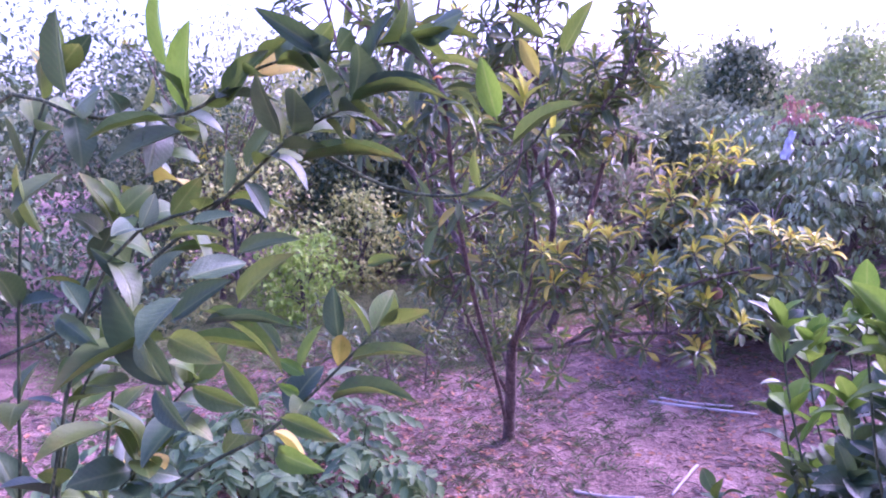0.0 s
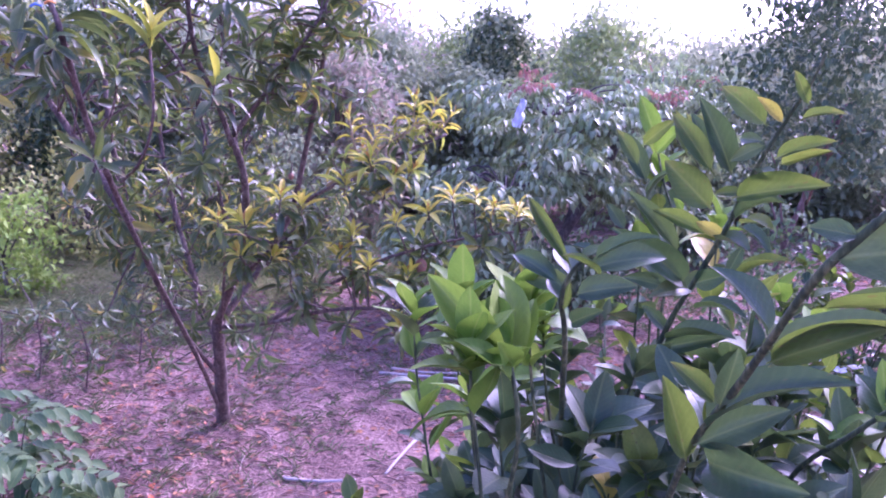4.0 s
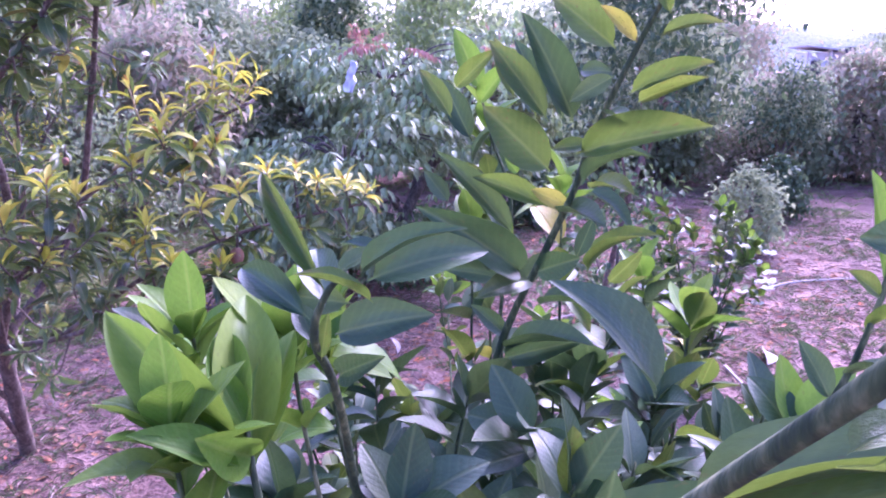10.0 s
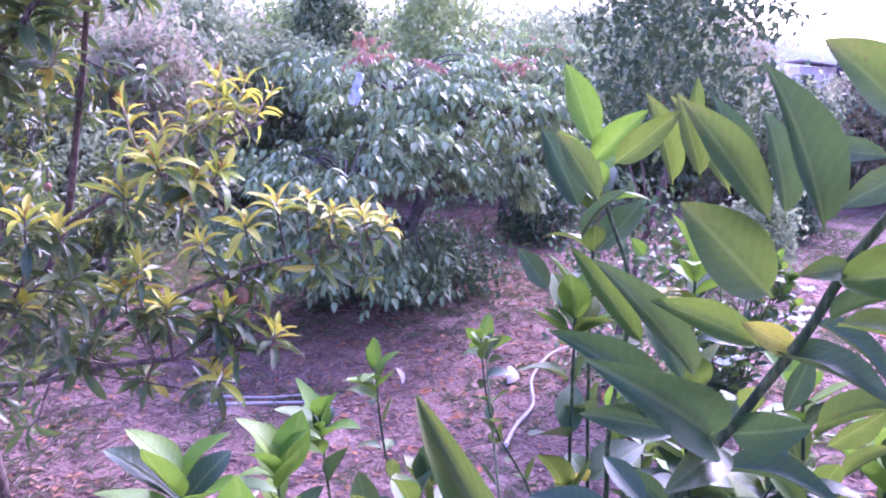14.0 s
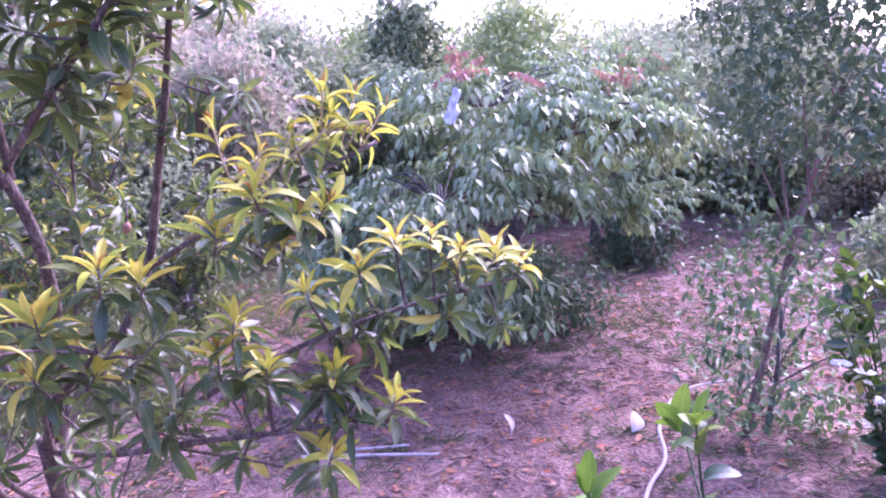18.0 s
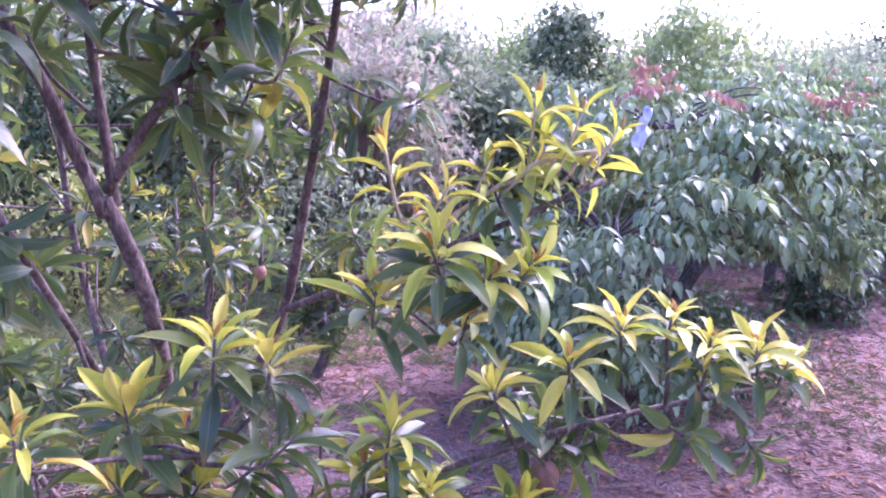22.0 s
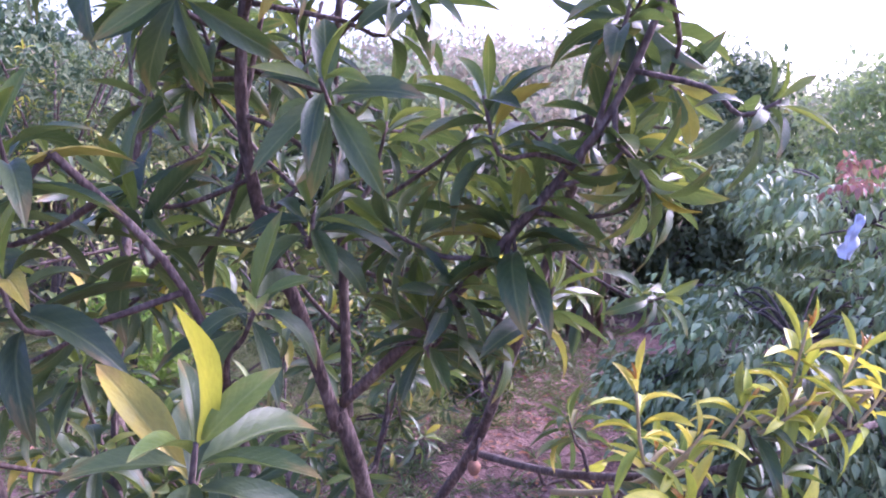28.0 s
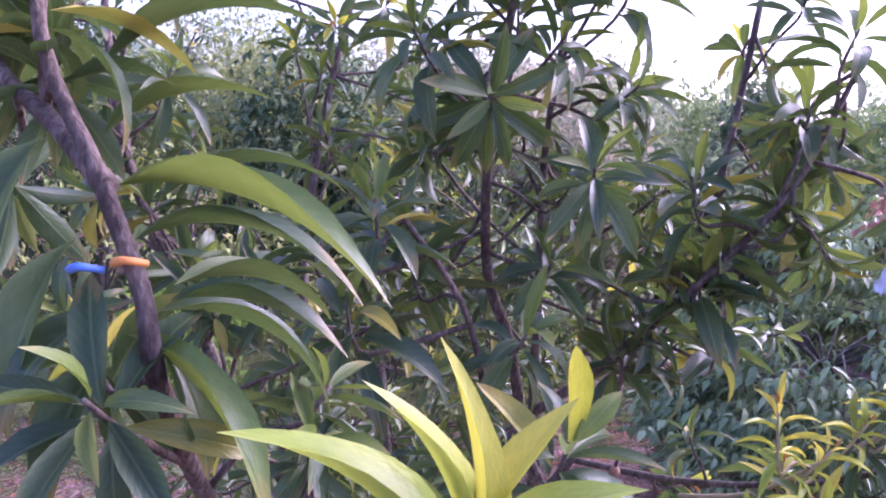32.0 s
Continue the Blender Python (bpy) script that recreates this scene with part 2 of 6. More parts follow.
M = {
    "sap_old": leaf_material("sapodilla_leaf", [(0.03, 0.056, 0.024), (0.05, 0.084, 0.028), (0.08, 0.12, 0.034), (0.036, 0.064, 0.032), (0.11, 0.15, 0.044), (0.06, 0.096, 0.032)], 0.36, 0.26, (0.18, 0.27, 0.04), 0.35, 0.0, 0.5, shine=0.4),
    "sap_mid": leaf_material("sapodilla_leaf_green", [(0.11, 0.17, 0.032), (0.17, 0.225, 0.04), (0.08, 0.13, 0.034), (0.22, 0.25, 0.05)], 0.38, 0.32, (0.28, 0.34, 0.04), 0.4, 0.0, 0.4),
    "sap_young": leaf_material("sapodilla_flush", [(0.46, 0.49, 0.04), (0.6, 0.56, 0.06), (0.33, 0.42, 0.045), (0.56, 0.48, 0.06), (0.66, 0.6, 0.12)], 0.45, 0.35, (0.5, 0.45, 0.04), 0.4),
    "sap_bud": leaf_material("sapodilla_bud", [(0.45, 0.2, 0.05), (0.5, 0.28, 0.06)], 0.5, 0.2, (0.4, 0.2, 0.05)),
    "sap_lime": leaf_material("sapodilla_lime_leaf", [(0.3, 0.38, 0.05), (0.4, 0.43, 0.06), (0.26, 0.35, 0.05)], 0.42, 0.4, (0.42, 0.45, 0.05), 0.6),
    "cit_old": leaf_material("citrus_leaf", [(0.02, 0.052, 0.026), (0.033, 0.075, 0.03), (0.055, 0.1, 0.034), (0.025, 0.058, 0.034), (0.08, 0.12, 0.035)], 0.4, 0.2, (0.12, 0.2, 0.03), 0.25, 0.4, shine=0.36),
    "cit_mid": leaf_material("citrus_leaf_green", [(0.05, 0.105, 0.02), (0.085, 0.14, 0.024), (0.034, 0.08, 0.022), (0.12, 0.165, 0.03)], 0.45, 0.3, (0.2, 0.27, 0.02), 0.28, 0.8, 0.2, shine=0.25),
    "cit_young": leaf_material("citrus_shoot", [(0.09, 0.19, 0.018), (0.13, 0.235, 0.024), (0.07, 0.155, 0.02), (0.17, 0.25, 0.03)], 0.44, 0.3, (0.2, 0.34, 0.025), 0.3, 0.3, shine=0.22),
    "star": leaf_material("starfruit_leaf", [(0.085, 0.135, 0.055), (0.18, 0.245, 0.1), (0.34, 0.41, 0.2), (0.12, 0.17, 0.07), (0.26, 0.33, 0.14)], 0.42, 0.15, (0.2, 0.26, 0.07), shine=0.36),
    # star_pale: sky light on the upper boughs, put into the leaf colour
    "star_pale": leaf_material("starfruit_toplit_leaf", [(0.22, 0.32, 0.12), (0.3, 0.4, 0.17), (0.36, 0.42, 0.22)], 0.42, 0.26, (0.28, 0.38, 0.1)),
    "star_red": leaf_material("starfruit_red_shoot", [(0.45, 0.14, 0.14), (0.36, 0.16, 0.12), (0.5, 0.2, 0.2)], 0.55, 0.3),
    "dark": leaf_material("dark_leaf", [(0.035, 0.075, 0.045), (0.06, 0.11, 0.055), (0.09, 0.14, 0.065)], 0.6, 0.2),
    # both far tones are paled and greyed: distance haze put into the leaf colour
    "far": leaf_material("far_leaf_haze", [(0.15, 0.2, 0.1), (0.23, 0.29, 0.15), (0.31, 0.36, 0.19), (0.18, 0.24, 0.13), (0.26, 0.31, 0.17)], 0.7, 0.45, (0.3, 0.34, 0.18)),
    "far_brown": leaf_material("far_brown_leaf_haze", [(0.34, 0.28, 0.2), (0.4, 0.33, 0.23), (0.28, 0.28, 0.18), (0.43, 0.35, 0.24)], 0.7, 0.45, (0.42, 0.38, 0.26)),
    "bright": leaf_material("bright_leaf", [(0.21, 0.3, 0.1), (0.28, 0.37, 0.13), (0.33, 0.4, 0.17)], 0.6, 0.4, (0.3, 0.38, 0.12)),
    "fresh": leaf_material("fresh_green_leaf", [(0.2, 0.33, 0.06), (0.27, 0.41, 0.07), (0.33, 0.45, 0.09)], 0.55, 0.4, (0.34, 0.45, 0.06)),
    "yellowgreen": leaf_material("yellow_green_leaf", [(0.44, 0.44, 0.12), (0.34, 0.4, 0.11), (0.52, 0.48, 0.17)], 0.45, 0.35),
    "grass": leaf_material("grass_blade", [(0.14, 0.2, 0.07), (0.22, 0.28, 0.1), (0.3, 0.3, 0.15), (0.18, 0.26, 0.1)], 0.6, 0.3),
    "light_grass": leaf_material("light_grass_blade", [(0.34, 0.38, 0.16), (0.42, 0.44, 0.2), (0.28, 0.34, 0.14), (0.5, 0.46, 0.26)], 0.6, 0.3, (0.4, 0.42, 0.16)),
    "low_grass": leaf_material("low_grass_blade", [(0.07, 0.11, 0.045), (0.11, 0.16, 0.06), (0.16, 0.18, 0.08)], 0.6, 0.25),
    "dry": leaf_material("dry_leaf", [(0.36, 0.15, 0.07), (0.4, 0.22, 0.13), (0.27, 0.15, 0.1), (0.5, 0.15, 0.06)], 0.75, 0.1, (0.3, 0.15, 0.1)),
    "straw": leaf_material("straw", [(0.42, 0.32, 0.26), (0.54, 0.43, 0.36), (0.3, 0.21, 0.17), (0.48, 0.33, 0.28)], 0.8, 0.05, (0.4, 0.3, 0.2)),
    "brown": leaf_material("rotting_bits", [(0.06, 0.04, 0.035), (0.1, 0.065, 0.055), (0.14, 0.09, 0.075)], 0.85, 0.05, (0.1, 0.06, 0.05)),
    "pale": leaf_material("pale_dry_leaf", [(0.6, 0.52, 0.47), (0.55, 0.46, 0.42)], 0.8, 0.1, (0.5, 0.4, 0.35)),
    "white": leaf_material("white_petal", [(0.8, 0.8, 0.76), (0.75, 0.76, 0.7)], 0.6, 0.3, (0.8, 0.8, 0.7)),
    "rust": leaf_material("rusty_leaf_bits", [(0.24, 0.1, 0.06), (0.32, 0.15, 0.08), (0.18, 0.09, 0.065), (0.4, 0.19, 0.08)], 0.8, 0.1, (0.3, 0.12, 0.06)),
    "flush_bark": rough_material("young_twig_bark", [(0.3, (0.3, 0.22, 0.1)), (0.7, (0.45, 0.36, 0.2))], 60, 0.3, 0.8, 4, (1, 1, 0.4), 0.002),
    "bark": rough_material("sapodilla_bark", [(0.37, (0.05, 0.032, 0.024)), (0.47, (0.1, 0.068, 0.052)), (0.55, (0.155, 0.11, 0.088)), (0.66, (0.27, 0.21, 0.17))], 45, 0.7, 0.9, 5, (1, 1, 0.4), 0.01),
    "cit_bark": rough_material("citrus_bark", [(0.4, (0.018, 0.033, 0.01)), (0.52, (0.05, 0.072, 0.02)), (0.64, (0.16, 0.17, 0.07))], 60, 0.8, 0.9, 5, (1, 1, 0.3), 0.003),
    "brown_bark": rough_material("brown_bark", [(0.38, (0.08, 0.045, 0.035)), (0.52, (0.19, 0.115, 0.09)), (0.64, (0.32, 0.22, 0.18))], 35, 0.6, 0.9, 5, (1, 1, 0.35), 0.004),
    "grey_bark": rough_material("grey_bark", [(0.38, (0.04, 0.032, 0.026)), (0.52, (0.11, 0.09, 0.075)), (0.64, (0.22, 0.19, 0.16))], 30, 0.6, 0.9, 5, (1, 1, 0.35), 0.005),
    "stick": rough_material("bleached_stick", [(0.2, (0.34, 0.28, 0.25)), (0.6, (0.5, 0.43, 0.39)), (0.9, (0.6, 0.54, 0.5))], 50, 0.4, 0.85, 4, (1, 1, 1), 0.003),
    "soil": rough_material("trodden_soil", [(0.34, (0.06, 0.03, 0.023)), (0.44, (0.132, 0.072, 0.055)), (0.54, (0.215, 0.125, 0.097)), (0.66, (0.35, 0.225, 0.18))], 5.0, 1.0, 0.95, 12, (1, 1, 1), 0.04),
    "fruit": rough_material("fruit_skin", [(0.3, (0.22, 0.1, 0.06)), (0.7, (0.38, 0.19, 0.11))], 60, 0.3, 0.8, 4, (1, 1, 1), 0.001),
    "wall": rough_material("whitewashed_wall", [(0.3, (0.55, 0.56, 0.6)), (0.7, (0.75, 0.76, 0.8))], 2, 0.2, 0.9, 8),
    "sheet": rough_material("sheet_roof", [(0.3, (0.3, 0.3, 0.33)), (0.7, (0.5, 0.48, 0.5))], 2, 0.2, 0.6, 8),
    "hill": rough_material("wooded_hill", [(0.3, (0.09, 0.12, 0.09)), (0.7, (0.18, 0.22, 0.16))], 0.15, 0.8, 1.0, 8, (1, 1, 1), 2.0),
    # bluish white for the sky's reflection on a leaf cluster
    "plastic": rough_material("leaf_glint_film", [(0.3, (0.44, 0.49, 0.58)), (0.7, (0.62, 0.66, 0.73))], 20, 0.3, 0.4, 4, (1, 1, 1), 0.004),
    "blue": rough_material("blue_tie", [(0.3, (0.1, 0.2, 0.6)), (0.7, (0.2, 0.35, 0.8))], 40, 0.2, 0.5, 4, (1, 1, 1), 0.002),
    "dark_cloth": rough_material("dark_cloth", [(0.3, (0.02, 0.02, 0.03)), (0.7, (0.06, 0.06, 0.08))], 20, 0.3, 0.9, 4, (1, 1, 1), 0.01),
    "weed": leaf_material("weed_leaf", [(0.1, 0.19, 0.06), (0.15, 0.25, 0.08), (0.2, 0.3, 0.1), (0.07, 0.13, 0.05)], 0.45, 0.3),
    "orange": rough_material("orange_tie", [(0.3, (0.7, 0.25, 0.05)), (0.7, (0.85, 0.35, 0.08))], 40, 0.2, 0.6, 4, (1, 1, 1), 0.002),
}


# ---- building blocks ----
GOLD = 2.39996


def leaf_shape(steps, profile, bend, fold, wave=0.0):
    """A leaf one long and one wide along +y: points and faces, folded along the midrib, arching down through bend radians."""
    pts, faces = [(0, 0, 0)], []
    bend = bend if abs(bend) > 0.01 else 0.01

    def arc(s):
        return math.sin(bend * s) / bend, -(1 - math.cos(bend * s)) / bend

    for i in range(1, steps):
        s = i / steps
        w = profile(s) / 2
        y, z = arc(s)
        pts += [(-w, y, z + fold * w * (1 - 0.4 * s) * 0.3 + wave * math.sin(s * 11)), (0, y, z), (w, y, z + fold * w * (1 - 0.4 * s) * 0.3 - wave * math.sin(s * 9 + 1))]
    pts.append((0, *arc(1)))
    faces += [(0, 2, 1), (0, 3, 2)]
    for i in range(steps - 2):
        a = 1 + 3 * i
        faces += [(a, a + 1, a + 4, a + 3), (a + 1, a + 2, a + 5, a + 4)]
    a = 1 + 3 * (steps - 2)
    faces += [(a, a + 1, len(pts) - 1), (a + 1, a + 2, len(pts) - 1)]
    flat = np.array([(0, 0)] + [(x, i / steps) for i in range(1, steps) for x in (-profile(i / steps) / 2, 0, profile(i / steps) / 2)] + [(0, 1)], float)
    return np.array(pts, float), faces, flat


def oval(s):
    return math.sin(math.pi * s ** 0.9) ** 0.78


def stalked(s):
    """An oval blade on a short stalk."""
    return 0.07 if s < 0.07 else max(0.07, math.sin(math.pi * min(1.0, (s - 0.05) / 0.95) ** 0.88) ** 0.76)


def lance(s):
    return math.sin(math.pi * s ** 1.15) ** 0.8


def ovate(s):
    return math.sin(math.pi * s ** 0.72) ** 1.1


def blade(s):
    return 1 - 0.6 * s


def fine_leaf(steps, profile, bend, fold, wave):
    """A large near leaf: five points across, cupped along the midrib, with a softly waved rim."""
    half = (-1.0, -0.55, 0.0, 0.55, 1.0)
    pts, flat, faces = [], [], []
    for i in range(steps + 1):
        s = i / steps
        w = 0.5 * (profile(s) if 0 < i < steps else 0.04)
        y, z = math.sin(bend * s) / bend, -(1 - math.cos(bend * s)) / bend
        for u in half:
            rim = abs(u) ** 1.6
            pts.append((u * w, y, z + 0.3 * fold * w * rim + wave * rim * math.sin(s * 9 + (1.5 if u > 0 else 0)) * math.sin(math.pi * s)))
            flat.append((u * w, s))
    for i in range(steps):
        for k in range(4):
            q = i * 5 + k
            faces.append((q, q + 1, q + 6, q + 5))
    return np.array(pts, float), faces, np.array(flat, float)


CIT_ARCH = (0.25, 0.55, 0.9, 0.3, 0.45, 1.3)
SHAPES = {
    "citfine": [fine_leaf(16, stalked, c, f, w) for c, f, w in zip(CIT_ARCH, (0.7, 0.9, 1.0, 0.8, 1.3, 0.8), (0.014, 0.02, 0.024, 0.014, 0.016, 0.02))],
    "sap": [leaf_shape(6, lance, c, f, w) for c, f, w in ((0.4, 0.8, 0.0), (0.8, 0.7, 0.01), (1.15, 0.9, 0.01), (1.6, 0.6, 0.0))],
    "sapfine": [leaf_shape(11, lance, c, f, w) for c, f, w in ((0.4, 0.8, 0.009), (0.8, 0.8, 0.014), (1.1, 0.9, 0.014), (1.5, 0.7, 0.01))],
    "cit": [leaf_shape(10, oval, c, f, w) for c, f, w in ((0.2, 0.7, 0.01), (0.5, 0.9, 0.014), (0.8, 1.1, 0.018), (-0.25, 0.8, 0.01), (0.35, 1.4, 0.01), (1.2, 0.8, 0.015))],
    "leaflet": [leaf_shape(4, ovate, c, f) for c, f in ((0.3, 0.8), (0.7, 0.6), (1.1, 0.9))],
    "small": [leaf_shape(4, oval, c, f) for c, f in ((0.2, 0.8), (0.6, 0.6))],
    "far": [leaf_shape(2, oval, c, f) for c, f in ((0.3, 1.2), (0.7, 0.8))],
    "grass": [leaf_shape(4, blade, c, 0.5) for c in (0.6, 1.3)],
}
MESHES = {}


def basis(at, way, up, long, wide):
    """The pose of a leaf at a place: +y along way, +z near up."""
    y = Vector(way).normalized()
    x = y.cross(Vector(up))
    if x.length < 1e-3:
        x = y.cross(Vector((1, 0.2, 0)))
    x.normalize()
    z = x.cross(y)
    m = Matrix((x * wide, y * long, z * long)).transposed().to_4x4()
    m.translation = at
    return m


class Bag:
    """Collects many small pieces for one mesh."""

    def __init__(self):
        self.v, self.f, self.flat, self.n = [], [], [], 0

    def add(self, shape, m):
        pts, faces, flat = shape
        a = np.array(m)
        self.flat.append(flat)
        self.v.append(pts @ a[:3, :3].T + a[:3, 3])
        self.f += [tuple(i + self.n for i in f) for f in faces]
        self.n += len(pts)

    def mesh(self, name, mat):
        me = bpy.data.meshes.new(name)
        me.from_pydata(np.concatenate(self.v).tolist() if self.v else [], [], self.f)
        me.polygons.foreach_set("use_smooth", [True] * len(me.polygons))
        corner = np.empty(len(me.loops), dtype=np.int32)
        me.loops.foreach_get("vertex_index", corner)
        me.uv_layers.new(name="leaf").data.foreach_set("uv", np.concatenate(self.flat)[corner].astype(np.float32).ravel())
        me.materials.append(mat)
        me.update()
        return me


def hang(ob, parent):
    """Makes ob, which is given in world places, a part of parent."""
    ob.parent = parent
    ob.matrix_basis = Matrix.Translation(-parent.location) @ ob.matrix_basis
    return ob


def tube_mesh(name, pts, r0, r1, mat, sides=8, knob=0.2, sub=5):
    """A tapering, slightly knobbly stem through the given places."""
    p = [Vector(q) for q in pts]
    ring = []
    for i in range(len(p) - 1):
        a, b, c, d = p[max(0, i - 1)], p[i], p[i + 1], p[min(len(p) - 1, i + 2)]
        for k in range(sub):
            s = k / sub
            ring.append(0.5 * ((2 * b) + (c - a) * s + (2 * a - 5 * b + 4 * c - d) * s * s + (3 * b - a - 3 * c + d) * s ** 3))
    ring.append(p[-1])
    verts, faces = [], []
    n = len(ring)
    for i, q in enumerate(ring):
        way = (ring[min(i + 1, n - 1)] - ring[max(i - 1, 0)]).normalized()
        x = way.cross(Vector((0.3, 1, 0.1))).normalized()
        y = way.cross(x)
        r = (r0 + (r1 - r0) * i / (n - 1))
        for k in range(sides):
            t = 2 * math.pi * k / sides
            rr = r * (1 + knob * noise.noise(q * 25 + Vector((math.cos(t), math.sin(t), 0))))
            verts.append(q + x * rr * math.cos(t) + y * rr * math.sin(t))
    for i in range(n - 1):
        for k in range(sides):
            a, b = i * sides + k, i * sides + (k + 1) % sides
            faces.append((a, b, b + sides, a + sides))
    faces += [tuple(range(sides))[::-1], tuple((n - 1) * sides + k for k in range(sides))]
    me = bpy.data.meshes.new(name)
    me.from_pydata([tuple(v) for v in verts], [], faces)
    me.polygons.foreach_set("use_smooth", [True] * len(me.polygons))
    me.materials.append(mat)
    return me, ring


STEMS = []


def stem(name, pts, r0, r1, mat, parent, sides=8, label=""):
    me, ring = tube_mesh(name, pts, r0, r1, mat, sides)
    STEMS.append(tagged(hang(new(name, me), parent), label))
    return ring


class Plant:
    """A plant with stems and leaves: the first leaves are parts, the rest one joined mesh for each tone."""

    def __init__(self, name, base, label, category, limit=250, group=""):
        self.root = tagged(new(name), label, category, group)
        self.root.location = base
        self.root.empty_display_size = 0.1
        self.bags, self.limit, self.count, self.holder = {}, limit, 0, None

    def leaf(self, shape, mat, at, way, up, long, wide, near=True, straight=False):
        kind = random.randrange(2 if straight else len(SHAPES[shape]))
        m = basis(at, way, up, long, wide)
        if near and self.count < self.limit:
            key = (shape, kind, mat)
            if key not in MESHES:
                bag = Bag()
                bag.add(SHAPES[shape][kind], Matrix())
                MESHES[key] = bag.mesh("leaf", M[mat])
            ob = new("leaf", MESHES[key])
            ob.matrix_basis = m
            if self.holder:
                ob.parent = self.holder
            else:
                hang(ob, self.root)
            self.count += 1
        else:
            self.bags.setdefault(mat, Bag()).add(SHAPES[shape][kind], m)

    def arched(self, shape, mat, base, tip, wide, kind=2, up=(0, 0, 1)):
        """A leaf from base to tip that rises first and arches over."""
        base, tip = Vector(base), Vector(tip)
        chord = tip - base
        bend = {0: 0.4, 1: 0.8, 2: 1.1, 3: 1.5}[kind]
        side = chord.cross(Vector(up)).normalized()
        lift = side.cross(chord).normalized()
        way = chord.normalized() * math.cos(bend / 2) + lift * math.sin(bend / 2)
        long = chord.length * bend / (2 * math.sin(bend / 2))
        m = basis(base, way, lift, long, wide)
        bag = Bag()
        bag.add(SHAPES[shape][kind], Matrix())
        ob = new("leaf", bag.mesh("leaf", M[mat]))
        ob.matrix_basis = m
        hang(ob, self.root)
        self.count += 1

    def done(self):
        for mat, bag in self.bags.items():
            tagged(hang(new("foliage", bag.mesh("foliage", M[mat])), self.root), kind="stuff")
        return self.root


def rand_dir(up=0.0):
    v = Vector((random.gauss(0, 1), random.gauss(0, 1), random.gauss(0, 1)))
    v.normalize()
    v.z += up
    return v.normalized()


def rosette(plant, at, axis, size=0.085, old=8, young=5, near=True, tone="sap_young", base_tone="sap_old", fine=False, droop=0.0, spread=0.55, narrow=1.0):
    """Sapodilla leaves spiralling up a twig's end: spreading, arching old ones below, upright young ones above."""
    axis = Vector(axis).normalized()
    side = axis.cross(Vector((0.37, 0.9, 0.2))).normalized()
    other = axis.cross(side)
    shape = "sapfine" if fine else "sap"
    turn = random.uniform(0, 6.28)
    total = old + young
    for i in range(total):
        a = turn + GOLD * i + random.uniform(-0.25, 0.25)
        out = side * math.cos(a) + other * math.sin(a)
        is_young = i >= old
        f = (i + 0.5) / total
        lean = radians(88 - 66 * f ** 1.2 + random.uniform(-14, 14))
        long = size * random.uniform(0.8, 1.2) * (1.05 - 0.42 * f ** 3)
        way = axis * math.cos(lean) + out * math.sin(lean) + Vector((0, 0, -droop - (0.0 if is_young else 0.1)))
        start = Vector(at) - axis * size * spread * (1 - f) + out * 0.003
        old_tone = "sap_old" if f < 0.4 and base_tone == "sap_mid" else base_tone
        plant.leaf(shape, (tone if is_young else old_tone), start, way, axis + out * 0.2 + rand_dir() * 0.25, long, long * random.uniform(0.19, 0.26) * narrow, near, is_young and f > 0.8)
    if tone == "sap_young":
        for i in range(3):
            plant.leaf(shape, "sap_bud", Vector(at), axis + rand_dir() * 0.25, out, size * 0.35, size * 0.05, False)


# ---- ground ----
def ground_height(x, y):
    d = math.hypot(x - 1.5, y - 3.5)
    z = 0.025 * noise.noise(Vector((x * 0.9, y * 0.9, 0))) + 0.014 * noise.noise(Vector((x * 4, y * 4, 3)))
    return z * min(1.0, 12 / max(d, 1e-3))


def build_ground():
    def line(c, near, step, far):
        out, s, v = [], step, 0.0
        while v < near:
            out.append(v)
            v += step
        while v < far:
            out.append(v)
            s *= 1.35
            v += s
        out.append(far)
        return sorted({round(c - q, 4) for q in out} | {round(c + q, 4) for q in out})
    xs, ys = line(1.5, 5.0, 0.06, 1500), line(3.5, 5.0, 0.06, 1500)
    verts = [(x, y, ground_height(x, y)) for y in ys for x in xs]
    w = len(xs)
    faces = [(j * w + i, j * w + i + 1, (j + 1) * w + i + 1, (j + 1) * w + i) for j in range(len(ys) - 1) for i in range(w - 1)]
    me = bpy.data.meshes.new("ground")
    me.from_pydata(verts, [], faces)
    me.polygons.foreach_set("use_smooth", [True] * len(faces))
    me.materials.append(M["soil"])
    tagged(new("ground", me), "bare reddish brown orchard soil strewn with dry litter", "ground", kind="structure")


build_ground()


def litter(name, label, category, shape, mat, count, area, size, wide, flat=True, seed=1, keep=lambda x, y: True):
    """Small things strewn over the ground as one sheet of stuff."""
    random.seed(seed)
    bag = Bag()
    x0, x1, y0, y1 = area
    made = 0
    while made < count:
        x, y = random.uniform(x0, x1), random.uniform(y0, y1)
        if not keep(x, y):
            count -= 1
            continue
        a = random.uniform(0, 6.28)
        if flat:
            way, up = (math.cos(a), math.sin(a), random.uniform(-0.05, 0.25)), (random.uniform(-0.4, 0.4), random.uniform(-0.4, 0.4), 1)
        else:
            way, up = (math.cos(a) * 0.6, math.sin(a) * 0.6, random.uniform(0.6, 1.4)), (math.cos(a), math.sin(a), 0.3)
        s = size * random.uniform(0.5, 1.3)
        bag.add(random.choice(SHAPES[shape]), basis((x, y, ground_height(x, y) + 0.004), way, up, s, s * wide))
        made += 1
    tagged(new(name, bag.mesh(name, M[mat])), label, category, kind="stuff")


